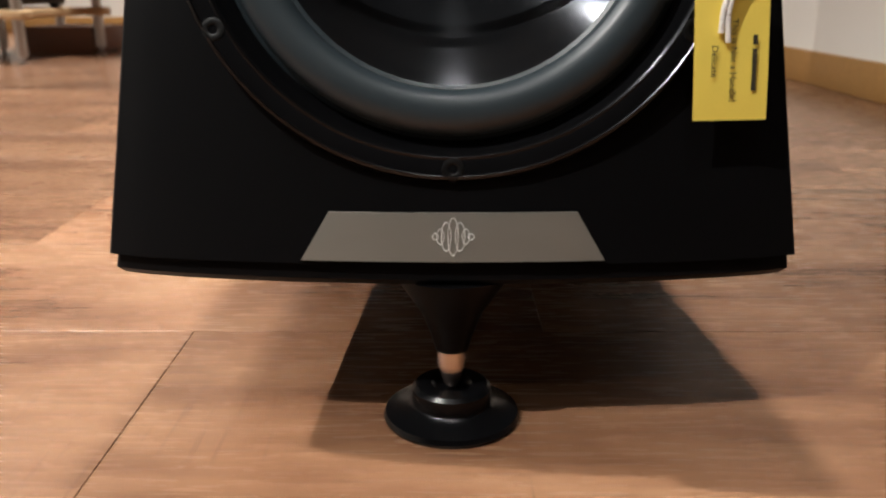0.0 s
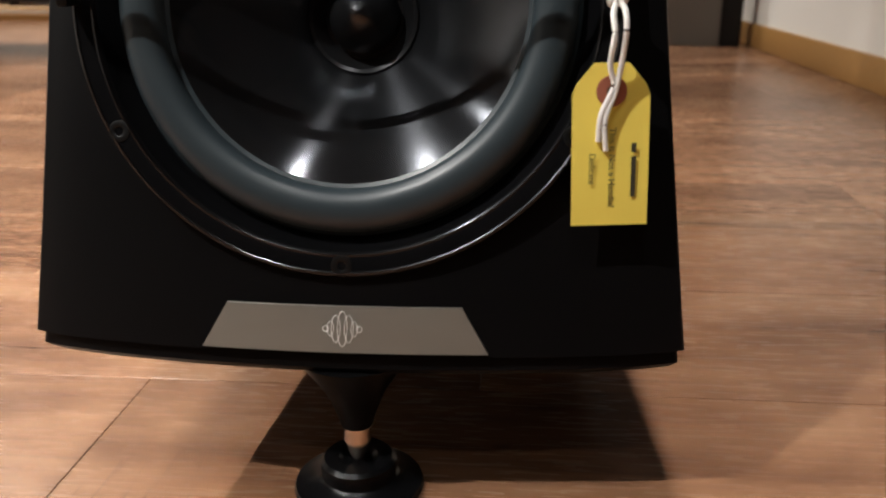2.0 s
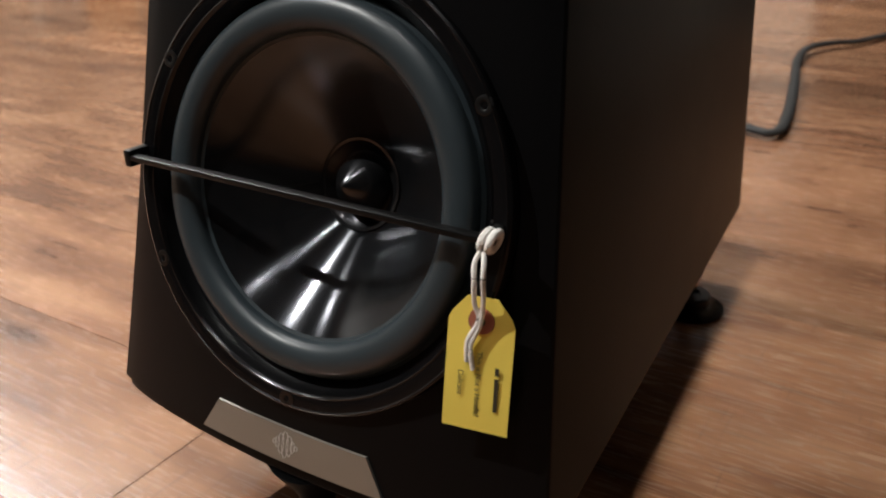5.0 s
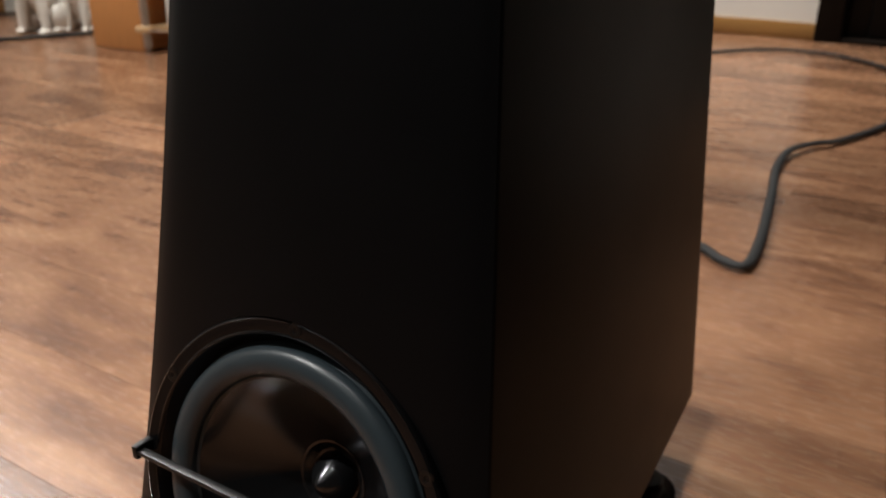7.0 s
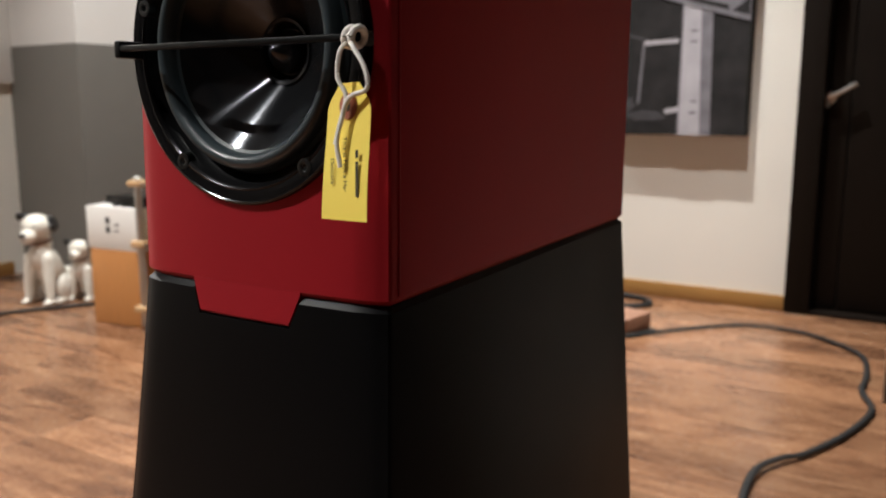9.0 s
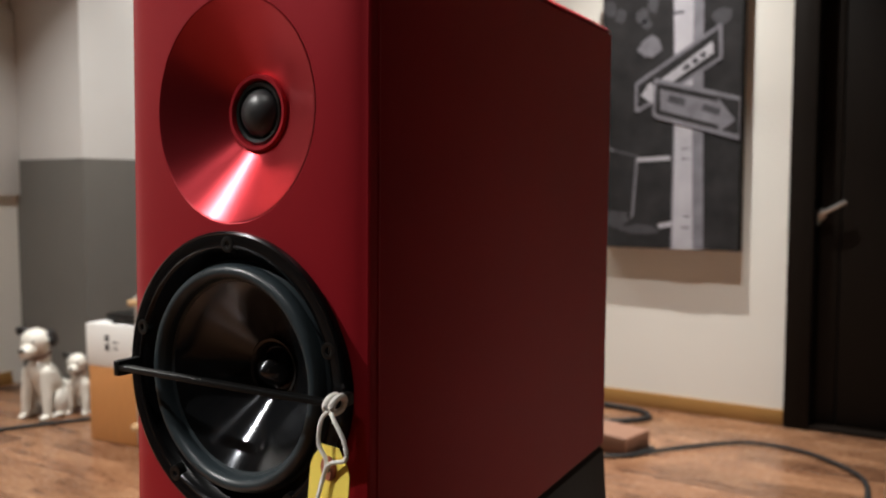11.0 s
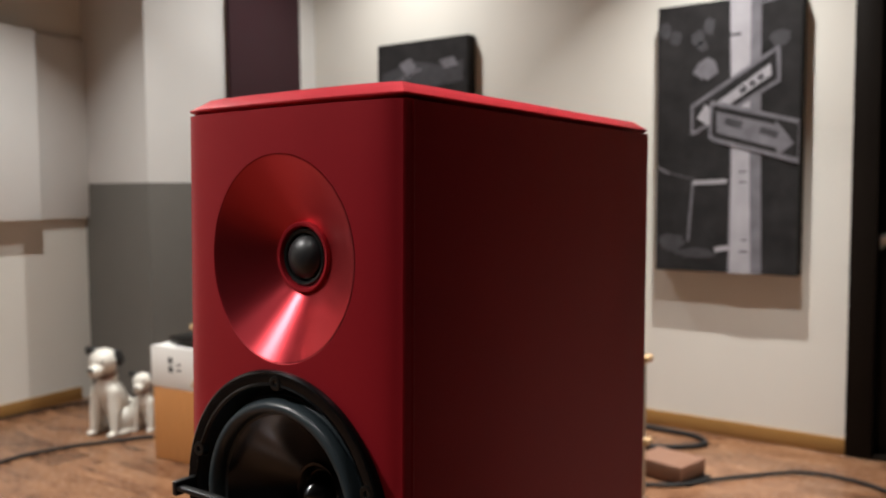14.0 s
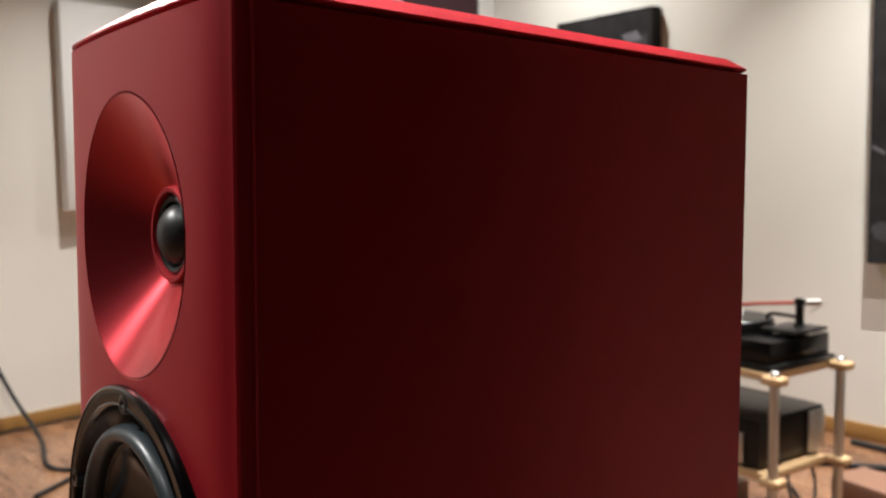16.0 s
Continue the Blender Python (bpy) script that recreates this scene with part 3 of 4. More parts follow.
foot(0, 0.392, 0.0814, 0.030)
foot(-0.112, 0.862, 0.0814, 0.014)
foot(0.112, 0.862, 0.0814, 0.014)


# ---- transport bars and tags ----
def transport_bar(x0, x1, y, z, label):
    t = thing("transport_bar", ((x0 + x1) / 2, y, z), label, "bar")
    part("strip", box(x0, x1, y - 0.0035, y + 0.0030, z - 0.0018, z + 0.0018, 0.0008), STRIP, t)
    part("bracket", box(x0 - 0.004, x0 + 0.002, y - 0.004, y + 0.024, z - 0.006, z + 0.005, 0.0015), STRIP, t)
    part("bracket", box(x1 - 0.004, x1 + 0.002, y - 0.003, y + 0.016, z - 0.004, z + 0.004, 0.0015), STRIP, t)
    return t


def text_mesh(words, size):
    c = bpy.data.curves.new("lettering", "FONT")
    c.body, c.size, c.align_x, c.align_y, c.extrude = words, size, "LEFT", "CENTER", 0.00005
    ob = new("blank", c)
    me = bpy.data.meshes.new_from_object(ob.evaluated_get(bpy.context.evaluated_depsgraph_get()))
    bpy.data.objects.remove(ob)
    bpy.data.curves.remove(c)
    me.materials.append(INK_AND_HOLES)
    return me


def tag(m, label, curl, W=0.0355, Hh=0.073):
    """A clipped card, local x across, z up from its lower edge, y into the loudspeaker; m is its frame."""
    t = thing("luggage_tag", m.translation, label, "tag")
    bm = bmesh.new()
    rows = 16
    def bend(x, z):
        return curl * (0.5 - 0.5 * math.cos(math.pi * (1 - z / Hh))) * -1 + 0.6 * curl * (x / W) * (1 - z / Hh)
    grid = {}
    for j in range(rows + 1):
        z = Hh * j / rows
        hw = W / 2 if z < Hh - 0.0115 else W / 2 - (z - (Hh - 0.0115)) * 0.85
        for i in range(9):
            x = -hw + 2 * hw * i / 8
            for k, o in enumerate((0.0, 0.0004)):
                grid[i, j, k] = bm.verts.new((x, bend(x, z) + o, z))
    for j in range(rows):
        for i in range(8):
            for k in (0, 1):
                bm.faces.new([grid[i, j, k], grid[i + 1, j, k], grid[i + 1, j + 1, k], grid[i, j + 1, k]])
        for i in (0, 8):
            bm.faces.new([grid[i, j, 0], grid[i, j + 1, 0], grid[i, j + 1, 1], grid[i, j, 1]])
    for i in range(8):
        for j in (0, rows):
            bm.faces.new([grid[i, j, 0], grid[i + 1, j, 0], grid[i + 1, j, 1], grid[i, j, 1]])
    card = part("card", bm, PAPER, t, "yellow card with clipped corners", m=m)
    turn = Matrix(((1, 0, 0, 0), (0, 0, -1, 0), (0, 1, 0, 0), (0, 0, 0, 1)))
    part("eyelet", lathe([(0.0024, 0.0012), (0.0068, 0.0012), (0.0070, 0.0002)], 28), EYELET, card, "round brown paper eyelet", m=m @ Matrix.Translation((0, bend(0, Hh - 0.0125), Hh - 0.0125)) @ turn)
    # a black disc stands for the shade in the eyelet's opening
    part("hole", lathe([(0, 0.0004), (0.0024, 0.0004), (0.0024, 0.0014)], 20), INK_AND_HOLES, card, m=m @ Matrix.Translation((0, bend(0, Hh - 0.0125) - 0.0002, Hh - 0.0125)) @ turn)
    # lines of print run down the card
    def line(x, z, mesh=None, length=0.03):
        ctr = Matrix.Translation((x, bend(x, z - length / 2) - 0.0009, z)) @ turn @ pose(0, 0, 0, 0, 0, -90)
        if mesh is None:
            bmb = bmesh.new()
            at = 0.0
            for wlen in (0.0042, 0.0185):
                box(at, at + wlen, -0.0011, 0.0011, -0.00005, 0.00005, bm=bmb)
                at += wlen + 0.0018
            part("print", bmb, INK_AND_HOLES, card, m=m @ ctr)
        else:
            part("print", mesh, INK_AND_HOLES, card, m=m @ ctr)
    line(0.0105, 0.0375)
    line(0.0005, 0.0445, text_mesh("This is Not a Handle!", 0.0042))
    line(-0.0088, 0.033, text_mesh("Delicate", 0.0042))
    return t


def cord(points, wrap, label):
    """A doubled string: two turns wound round the strip's end at wrap, and the strands that hang from them."""
    t = thing("tag_string", wrap, label, "string")
    for k in (-1, 1):
        turn = [(wrap[0] + 0.0022 * k + 0.0012 * math.sin(a) + 0.0015, wrap[1] - 0.0056 * math.cos(a), wrap[2] + 0.0046 * math.sin(a)) for a in [2 * math.pi * j / 14 for j in range(15)]]
        part("winding", tube(turn, 0.0021, 8, smoothing=3), COTTON, t)
    for p in points:
        part("loop", tube(p, 0.0013, 8, smoothing=8), COTTON, t)
    return t


transport_bar(-0.127, 0.125, 0.389, 0.2600, "thin black plastic strip across the woofer")
TM = Matrix.LocRotScale((0.1245, 0.3775, 0.1575), Euler((radians(-7), 0, radians(8))), None)
tag(TM, "yellow card tag with brown eyelet, hung from the woofer's strip", 0.002)
hole_at = TM @ Vector((0, -0.002, 0.0605))
bar_end = Vector((0.1240, 0.3835, 0.2560))
WRAP = (0.1235, 0.3888, 0.2600)
cord([[bar_end + Vector((0.001, -0.001, 0.0)), bar_end + Vector((0.0030, -0.004, -0.004)), bar_end + Vector((0.0035, -0.006, -0.012)), hole_at + Vector((0.003, -0.003, 0.014)), hole_at + Vector((0.001, -0.002, 0.0)), hole_at + Vector((-0.003, -0.004, -0.012)), hole_at + Vector((-0.002, -0.004, -0.026))],
      [bar_end + Vector((-0.001, -0.001, 0.0)), bar_end + Vector((-0.0022, -0.004, -0.005)), bar_end + Vector((-0.0012, -0.006, -0.013)), hole_at + Vector((-0.002, -0.003, 0.012)), hole_at + Vector((0.0, -0.002, 0.002)), hole_at + Vector((-0.005, -0.004, -0.010)), hole_at + Vector((-0.0055, -0.004, -0.022))]],
     WRAP, "white cotton string looped over the black strip")

transport_bar(-0.088, 0.0995, 0.472, 0.9955, "thin black plastic strip across the midrange driver")
TM2 = Matrix.LocRotScale((0.1005, 0.464, 0.8990), Euler((radians(-3), radians(-2), radians(-13))), None)
tag(TM2, "yellow card tag, slightly curled, hung from the midrange strip", 0.004, W=0.0355)
hole_at = TM2 @ Vector((0, -0.002, 0.0605))
bar_end = Vector((0.1000, 0.468, 0.9925))
WRAP = (0.0985, 0.4718, 0.9955)
cord([[bar_end + Vector((0.001, -0.001, 0.0)), bar_end + Vector((0.006, -0.005, -0.003)), bar_end + Vector((0.014, -0.006, -0.014)), bar_end + Vector((0.015, -0.006, -0.024)), hole_at + Vector((0.006, -0.004, 0.005)), hole_at + Vector((0.0, -0.003, -0.003)), hole_at + Vector((-0.004, -0.005, -0.020))],
      [bar_end + Vector((-0.001, -0.001, 0.0)), bar_end + Vector((-0.003, -0.005, -0.005)), bar_end + Vector((-0.004, -0.006, -0.018)), hole_at + Vector((0.002, -0.003, 0.006)), hole_at + Vector((0.0, -0.003, -0.004)), hole_at + Vector((-0.003, -0.005, -0.018)), hole_at + Vector((-0.001, -0.005, -0.032))]],
     WRAP, "white cotton string looped over the upper black strip")


# ---- walls: panels, pictures, outlets ----
def slab_thing(name, m, w, d, h, mat, label, category, bevel=0.004, group=""):
    """A flat-sided panel, local x across, y into the wall, z up."""
    t = thing(name, m.translation, label, category, group=group)
    part("cloth_face", box(-w / 2, w / 2, 0, d * 0.8, 0, h, bevel), mat, t, m=m)
    part("back_frame", box(-w / 2 + 0.008, w / 2 - 0.008, d * 0.8, d, 0.008, h - 0.008), BIRCH, t, m=m)
    return t


def west_frame(y, z, out):
    return Matrix.Translation((west(y) + out, y, z)) @ pose(0, 0, 0, 0, 0, 90 + TW)


slab_thing("acoustic_panel", west_frame(2.09, 1.07, 0.10), 0.93, 0.095, 1.03, WHITE_PANEL, "thick white cloth acoustic panel on the wall", "acoustic panel", group="white wall panels")
slab_thing("acoustic_panel", west_frame(2.74, 1.07, 0.035), 0.34, 0.03, 1.03, WHITE_PANEL, "thinner white cloth acoustic panel beside the pillar", "acoustic panel", group="white wall panels")
slab_thing("tall_panel", Matrix.Translation((px + 0.045, 3.74, 1.0)) @ pose(0, 0, 0, 0, 0, 90), 0.58, 0.04, 1.75, MAROON, "tall dark maroon fabric panel on the pillar", "fabric panel")
gp = thing("standing_panel", (0.49, 3.0, 0), "grey felt acoustic panel with a pale edge standing on the floor", "acoustic panel")
gm = Matrix.Translation((0.476, 3.015, 0)) @ pose(0, 0, 0, 0, 0, -17)
part("felt_face", box(-0.27, 0.28, 0, 0.05, 0.0, 1.75, 0.004), GREY, gp, m=gm)
part("edge_strip", box(-0.279, -0.2705, -0.003, 0.053, 0.0, 1.75, 0.002), ALU, gp, "pale metal edge strip", m=gm)
part("dark_side", box(0.2805, 0.345, 0.01, 0.08, 0.0, 1.75, 0.003), PRINT_EDGE, gp, m=gm)

outlet = thing("wall_outlet", (west(1.81), 1.81, 0.31), "white plastic multiple wall outlet", "wall outlet")
om = west_frame(1.81, 0.31, 0.012)
part("cover_plate", box(-0.135, 0.135, 0, 0.0115, -0.032, 0.032, 0.004), WHITE_LACQ, outlet, m=om)
for k in range(3):
    so = part("socket", box(-0.105 + 0.075 * k, -0.045 + 0.075 * k, -0.003, 0.001, -0.02, 0.02, 0.002), WHITE_LACQ, outlet, m=om)
    # black pieces on the face stand for the shade inside the slots
    part("slot", box(-0.085 + 0.075 * k, -0.081 + 0.075 * k, -0.0036, -0.002, -0.006, 0.006), INK_AND_HOLES, so, m=om)
    part("slot", box(-0.069 + 0.075 * k, -0.065 + 0.075 * k, -0.0036, -0.002, -0.006, 0.006), INK_AND_HOLES, so, m=om)

PW, PH, PD = 0.675, 1.29, 0.08
def canvas(x, z, label, group="street canvases"):
    m = Matrix.Translation((x, Y1 - PD, z))
    t = thing("canvas_print", m.translation, label, "canvas print", group=group)
    part("canvas", box(-PW / 2, PW / 2, 0.0015, PD - 0.001, 0, PH, 0.004), PRINT_EDGE, t, "black wrapped canvas edge", m=m)
    return t, m


def print_shape(t, m, outlines, depth, mat, label):
    for o in outlines:
        part("printed_shape", prism([(-PW / 2 + u * PW, (1 - v) * PH) for u, v in o], -depth, -depth + 0.0006), mat, t, label, m=m)


def quad(u0, v0, u1, v1):
    return [(u0, v0), (u1, v0), (u1, v1), (u0, v1)]


def thick(a, b, w):
    (x0, y0), (x1, y1) = a, b
    dx, dy = (x1 - x0) * PW, (y1 - y0) * PH
    n = math.hypot(dx, dy)
    ox, oy = -dy / n * w / PW, dx / n * w / PH
    return [(x0 + ox, y0 + oy), (x1 + ox, y1 + oy), (x1 - ox, y1 - oy), (x0 - ox, y0 - oy)]


def blot(u, v, ru, rv, seed):
    """An uneven soft-cornered patch."""
    r = random.Random(seed)
    return [(u + ru * (0.75 + 0.4 * r.random()) * math.cos(k * math.pi / 9), v + rv * (0.75 + 0.4 * r.random()) * math.sin(k * math.pi / 9)) for k in range(18)]


big, bmx = canvas(-0.838, 0.812, "dark black-and-white street photo on a deep canvas")
print_shape(big, bmx, [quad(0.004, 0.003, 0.996, 0.997)], -0.0009, PRINT_DARK, "dark grey street background")
print_shape(big, bmx, [blot(0.06, 0.09, 0.05, 0.035, 1), blot(0.14, 0.12, 0.04, 0.03, 2), blot(0.30, 0.13, 0.05, 0.03, 3), blot(0.38, 0.09, 0.04, 0.035, 4), blot(0.33, 0.16, 0.04, 0.02, 5),
                       thick((0.0, 0.612), (0.30, 0.655), 0.006), blot(0.12, 0.89, 0.10, 0.035, 6), blot(0.30, 0.93, 0.16, 0.02, 7), blot(0.86, 0.16, 0.08, 0.03, 8)], 0.0002, PRINT_MID, "dim grey blurred shapes")
print_shape(big, bmx, [blot(0.36, 0.245, 0.085, 0.04, 11), thick((0.68, 0.030), (1.0, 0.012), 0.006), thick((0.02, 0.605), (0.10, 0.63), 0.006), thick((0.275, 0.66), (0.245, 0.885), 0.006)], 0.0006, PRINT_GREY, "grey blurred shapes")
print_shape(big, bmx, [[(0.52, 0.0), (0.735, 0.0), (0.745, 0.5), (0.765, 1.0), (0.53, 1.0), (0.54, 0.5)]], 0.0010, PRINT_GREY, "shaded side of a street pole")
print_shape(big, bmx, [[(0.525, 0.0), (0.665, 0.0), (0.67, 0.55), (0.69, 1.0), (0.545, 1.0), (0.55, 0.5)], thick((0.28, 0.665), (0.52, 0.660), 0.010), thick((0.44, 0.915), (0.54, 0.905), 0.012)], 0.0014, PRINT_LIGHT, "pale street pole and frame")
print_shape(big, bmx, [quad(0.60, 0.625, 0.655, 0.630), quad(0.60, 0.662, 0.655, 0.667), quad(0.62, 0.875, 0.665, 0.880), quad(0.61, 0.915, 0.665, 0.921), quad(0.52, 0.125, 0.60, 0.135)], 0.0018, PRINT_MID, "bolts on the pole")
# upper sign, pointing away to one side
print_shape(big, bmx, [[(0.255, 0.375), (0.845, 0.185), (0.865, 0.190), (0.870, 0.310), (0.29, 0.485), (0.255, 0.485)]], 0.0022, PRINT_GREY, "grey sign border")
print_shape(big, bmx, [[(0.275, 0.385), (0.838, 0.203), (0.848, 0.302), (0.29, 0.468), (0.275, 0.468)]], 0.0026, PRINT_DARK, "dark sign face")
print_shape(big, bmx, [[(0.30, 0.425), (0.365, 0.375), (0.385, 0.39), (0.80, 0.245), (0.81, 0.285), (0.40, 0.425), (0.385, 0.455)]], 0.0030, PRINT_LIGHT, "pale arrow")
print_shape(big, bmx, [thick((0.60, 0.338), (0.645, 0.322), 0.012), thick((0.665, 0.316), (0.70, 0.304), 0.012), thick((0.72, 0.297), (0.755, 0.285), 0.012)], 0.0034, PRINT_MID, "lettering bars")
# lower sign in front of it
print_shape(big, bmx, [[(0.395, 0.365), (0.43, 0.365), (0.995, 0.448), (0.995, 0.602), (0.43, 0.515), (0.385, 0.50)]], 0.0040, PRINT_GREY, "grey sign border")
print_shape(big, bmx, [[(0.415, 0.380), (0.988, 0.462), (0.988, 0.582), (0.435, 0.500), (0.405, 0.49)]], 0.0044, PRINT_DARK, "dark sign face")
print_shape(big, bmx, [[(0.44, 0.405), (0.84, 0.462), (0.845, 0.447), (0.965, 0.530), (0.855, 0.573), (0.85, 0.545), (0.445, 0.482)]], 0.0048, PRINT_GREY, "grey arrow")
print_shape(big, bmx, [thick((0.50, 0.440), (0.62, 0.460), 0.018), thick((0.74, 0.478), (0.86, 0.500), 0.016)], 0.0052, PRINT_MID, "lettering bars")
small, smx = canvas(-2.645, 0.818, "dark black-and-white photo on a deep canvas")
print_shape(small, smx, [quad(0.004, 0.003, 0.996, 0.997)], -0.0009, PRINT_DARK, "dark grey street background")
print_shape(small, smx, [[(0.05, 0.14), (0.4, 0.09), (0.7, 0.12), (0.95, 0.11), (0.95, 0.2), (0.6, 0.22), (0.3, 0.19), (0.05, 0.24)], blot(0.5, 0.36, 0.4, 0.06, 21), blot(0.3, 0.65, 0.28, 0.05, 22)], 0.0002, PRINT_MID, "grey blurred shapes")
print_shape(small, smx, [[(0.25, 0.10), (0.38, 0.075), (0.45, 0.12), (0.36, 0.17)], [(0.7, 0.10), (0.85, 0.09), (0.9, 0.13), (0.75, 0.14)], thick((0.1, 0.2), (0.5, 0.13), 0.006)], 0.0010, PRINT_GREY, "grey blurred shapes")


# ---- hi-fi racks ----
def rack(fl, fr, depth, shelves, label, top):
    """Posts and plywood shelves; fl, fr: the front corners on the floor."""
    a, b = Vector((*fl, 0)), Vector((*fr, 0))
    w = (b - a).length
    m = Matrix.Translation(a) @ pose(0, 0, 0, 0, 0, math.degrees(math.atan2(b.y - a.y, b.x - a.x)))
    t = thing("hifi_rack", a, label, "rack", group="hi-fi racks")
    for x in (0, w):
        for y in (0, depth):
            p = part("post", lathe([(0, 0.004), (0.004, 0.004), (0.009, 0.02), (0.016, 0.022), (0.016, top + 0.012), (0.012, top + 0.016), (0, top + 0.016)], 20), ALU, t, "round aluminium post", m=m @ Matrix.Translation((x, y, 0)))
            part("foot", lathe([(0, 0), (0.018, 0), (0.018, 0.003), (0, 0.004)], 16), STEEL, p, m=m @ Matrix.Translation((x, y, 0)))
    for z in shelves:
        bm = box(0.03, w - 0.03, 0.012, depth - 0.012, z - 0.026, z, 0.003)
        for x in (0, w):
            for y in (0, depth):
                box(x - 0.035, x + 0.035, y - 0.028, y + 0.028, z - 0.0262, z + 0.0002, 0.006, bm=bm)
        s = part("shelf", bm, BIRCH, t, "pale birch plywood shelf", m=m)
        part("front_rod", box(0.03, w - 0.03, -0.0305, -0.0275, z - 0.016, z - 0.010), STEEL, s, "thin steel rod in the shelf's edge", m=m)
    return m, w


rA, wA = rack((-2.552, 2.41), (-1.975, 2.57), 0.42, (0.11, 0.39, 0.645), "birch plywood hi-fi rack on aluminium posts", 0.645)
rB, wB = rack((-1.905, 2.59), (-1.215, 2.48), 0.42, (0.15, 0.40, 0.645), "birch plywood hi-fi rack full of small equipment", 0.645)
rC, wC = rack((-1.46, 2.86), (-0.878, 2.80), 0.37, (0.245, 0.572), "birch plywood hi-fi rack with a turntable on top", 0.572)


def device(m, x, y, z, w, d, h, mat, label, category, knobs=0, knob_mat=None, feet=True, name="hifi_device"):
    """A cased unit on four feet with a front plate and its knobs."""
    t = thing(name, (m @ Vector((x, y, z))), label, category)
    f = m @ Matrix.Translation((x, y, z))
    lift = 0.012 if feet else 0.0
    case = part("case", box(-w / 2, w / 2, 0.006, d, lift, h, 0.004), mat, t, m=f)
    plate = part("front_plate", box(-w / 2 - 0.002, w / 2 + 0.002, 0, 0.006, lift - 0.001, h + 0.001, 0.002), mat, t, m=f)
    if feet:
        for fx in (-w * 0.4, w * 0.4):
            for fy in (0.03, d - 0.03):
                part("foot", lathe([(0, 0), (0.014, 0), (0.014, lift), (0, lift)], 16), RUBBER, t, m=f @ Matrix.Translation((fx, fy, 0)))
    for k in range(knobs):
        kx = -w * 0.28 + w * 0.56 * k / max(1, knobs - 1)
        part("knob", lathe([(0.013, 0), (0.013, 0.012), (0.011, 0.014), (0, 0.014)], 20), knob_mat or BLACK_PLASTIC, plate, m=f @ Matrix.Translation((kx, 0, h * 0.55)) @ pose(0, 0, 0, 90, 0, 0))
    return t, f


# orange cabinet with a white unit, beside the first rack
cab = thing("wooden_cabinet", (-2.73, 2.56, 0), "orange veneered wooden cabinet standing on the floor", "cabinet")
cm = Matrix.Translation((-2.872, 2.388, 0)) @ pose(0, 0, 0, 0, 0, 6)
part("body", box(0, 0.285, 0, 0.34, 0.0, 0.336, 0.008, 3), ORANGE_WOOD, cab, m=cm)
t, f = device(cm, 0.150, 0.0, 0.3365, 0.31, 0.33, 0.185, WHITE_LACQ, "white lacquered unit with two dark squares on the cabinet", "hi-fi unit", feet=False)
plate = t.children[1]
for zz in (0.072, 0.112):
    part("display", box(-0.042, -0.018, -0.0015, 0.001, zz, zz + 0.028, 0.002), BLACK_PLASTIC, plate, "small dark square", m=f)
for zz in (0.08, 0.105):
    part("print", box(0.005, 0.035, -0.0008, 0.001, zz, zz + 0.007), PRINT_MID, plate, m=f)
device(cm, 0.2, 0.03, 0.5222, 0.22, 0.24, 0.045, BLACK_PLASTIC, "flat black unit on the white one", "hi-fi unit")
device(rA, 0.30, 0.04, 0.6455, 0.40, 0.32, 0.13, BLACK_PLASTIC, "black amplifier with round controls on the rack", "amplifier", 2, STEEL)
device(rA, 0.30, 0.05, 0.3905, 0.36, 0.30, 0.12, ALU, "grey metal unit on the rack's middle shelf", "hi-fi unit", 2)
device(rA, 0.12, 0.05, 0.1105, 0.10, 0.20, 0.16, WHITE_LACQ, "small white box on the rack's lower shelf", "box", feet=False, name="box")
device(rA, 0.36, 0.04, 0.1105, 0.30, 0.32, 0.20, ORANGE_WOOD, "wooden cased unit on the lower shelf", "hi-fi unit", 1)
device(rB, 0.18, 0.04, 0.1505, 0.26, 0.30, 0.10, WHITE_LACQ, "white unit with two dark dials on the lower shelf", "hi-fi unit", 2)
device(rB, 0.52, 0.04, 0.1505, 0.24, 0.30, 0.09, BLACK_PLASTIC, "black unit on the rack's lower shelf", "hi-fi unit", 3, STEEL)
device(rB, 0.34, 0.04, 0.4005, 0.44, 0.32, 0.14, BLACK_PLASTIC, "wide black amplifier on the middle shelf", "amplifier", 2, STEEL)
device(rC, 0.16, 0.05, 0.0, 0.24, 0.26, 0.085, BOARD, "low wooden block on the floor under the rack", "block", feet=False, name="wooden_block")
# amplifier with ribbed silver flanks
t, f = device(rC, 0.31, 0.02, 0.2455, 0.42, 0.36, 0.165, BLACK_PLASTIC, "black amplifier with a silver front and flanks", "amplifier")
part("silver_front", box(-0.16, 0.16, -0.018, -0.0005, 0.014, 0.115, 0.006), ALU, t, "curved silver front", m=f)
for sx in (-0.225, 0.2125):
    part("heat_sink", box(sx, sx + 0.012, 0.26, 0.35, 0.014, 0.155, 0.003), ALU, t, "silver flank fins", m=f)
# turntable
tt = thing("turntable", rC @ Vector((0.33, 0.2, 0.5722)), "glossy black turntable with a red tonearm on the rack", "turntable")
f = rC @ Matrix.Translation((0.33, 0.02, 0.5722))
part("base_board", box(-0.23, 0.23, 0.0, 0.36, 0, 0.022, 0.003), BLACK_PLASTIC, tt, m=f)
part("plinth", box(-0.215, 0.215, 0.012, 0.345, 0.0225, 0.095, 0.005), FLANGE, tt, "glossy black plinth", m=f)
part("platter", lathe([(0, 0.0955), (0.140, 0.0955), (0.145, 0.10), (0.145, 0.132), (0.140, 0.136), (0, 0.136)], 56), BLACK_PLASTIC, tt, m=f @ Matrix.Translation((-0.055, 0.175, 0)))
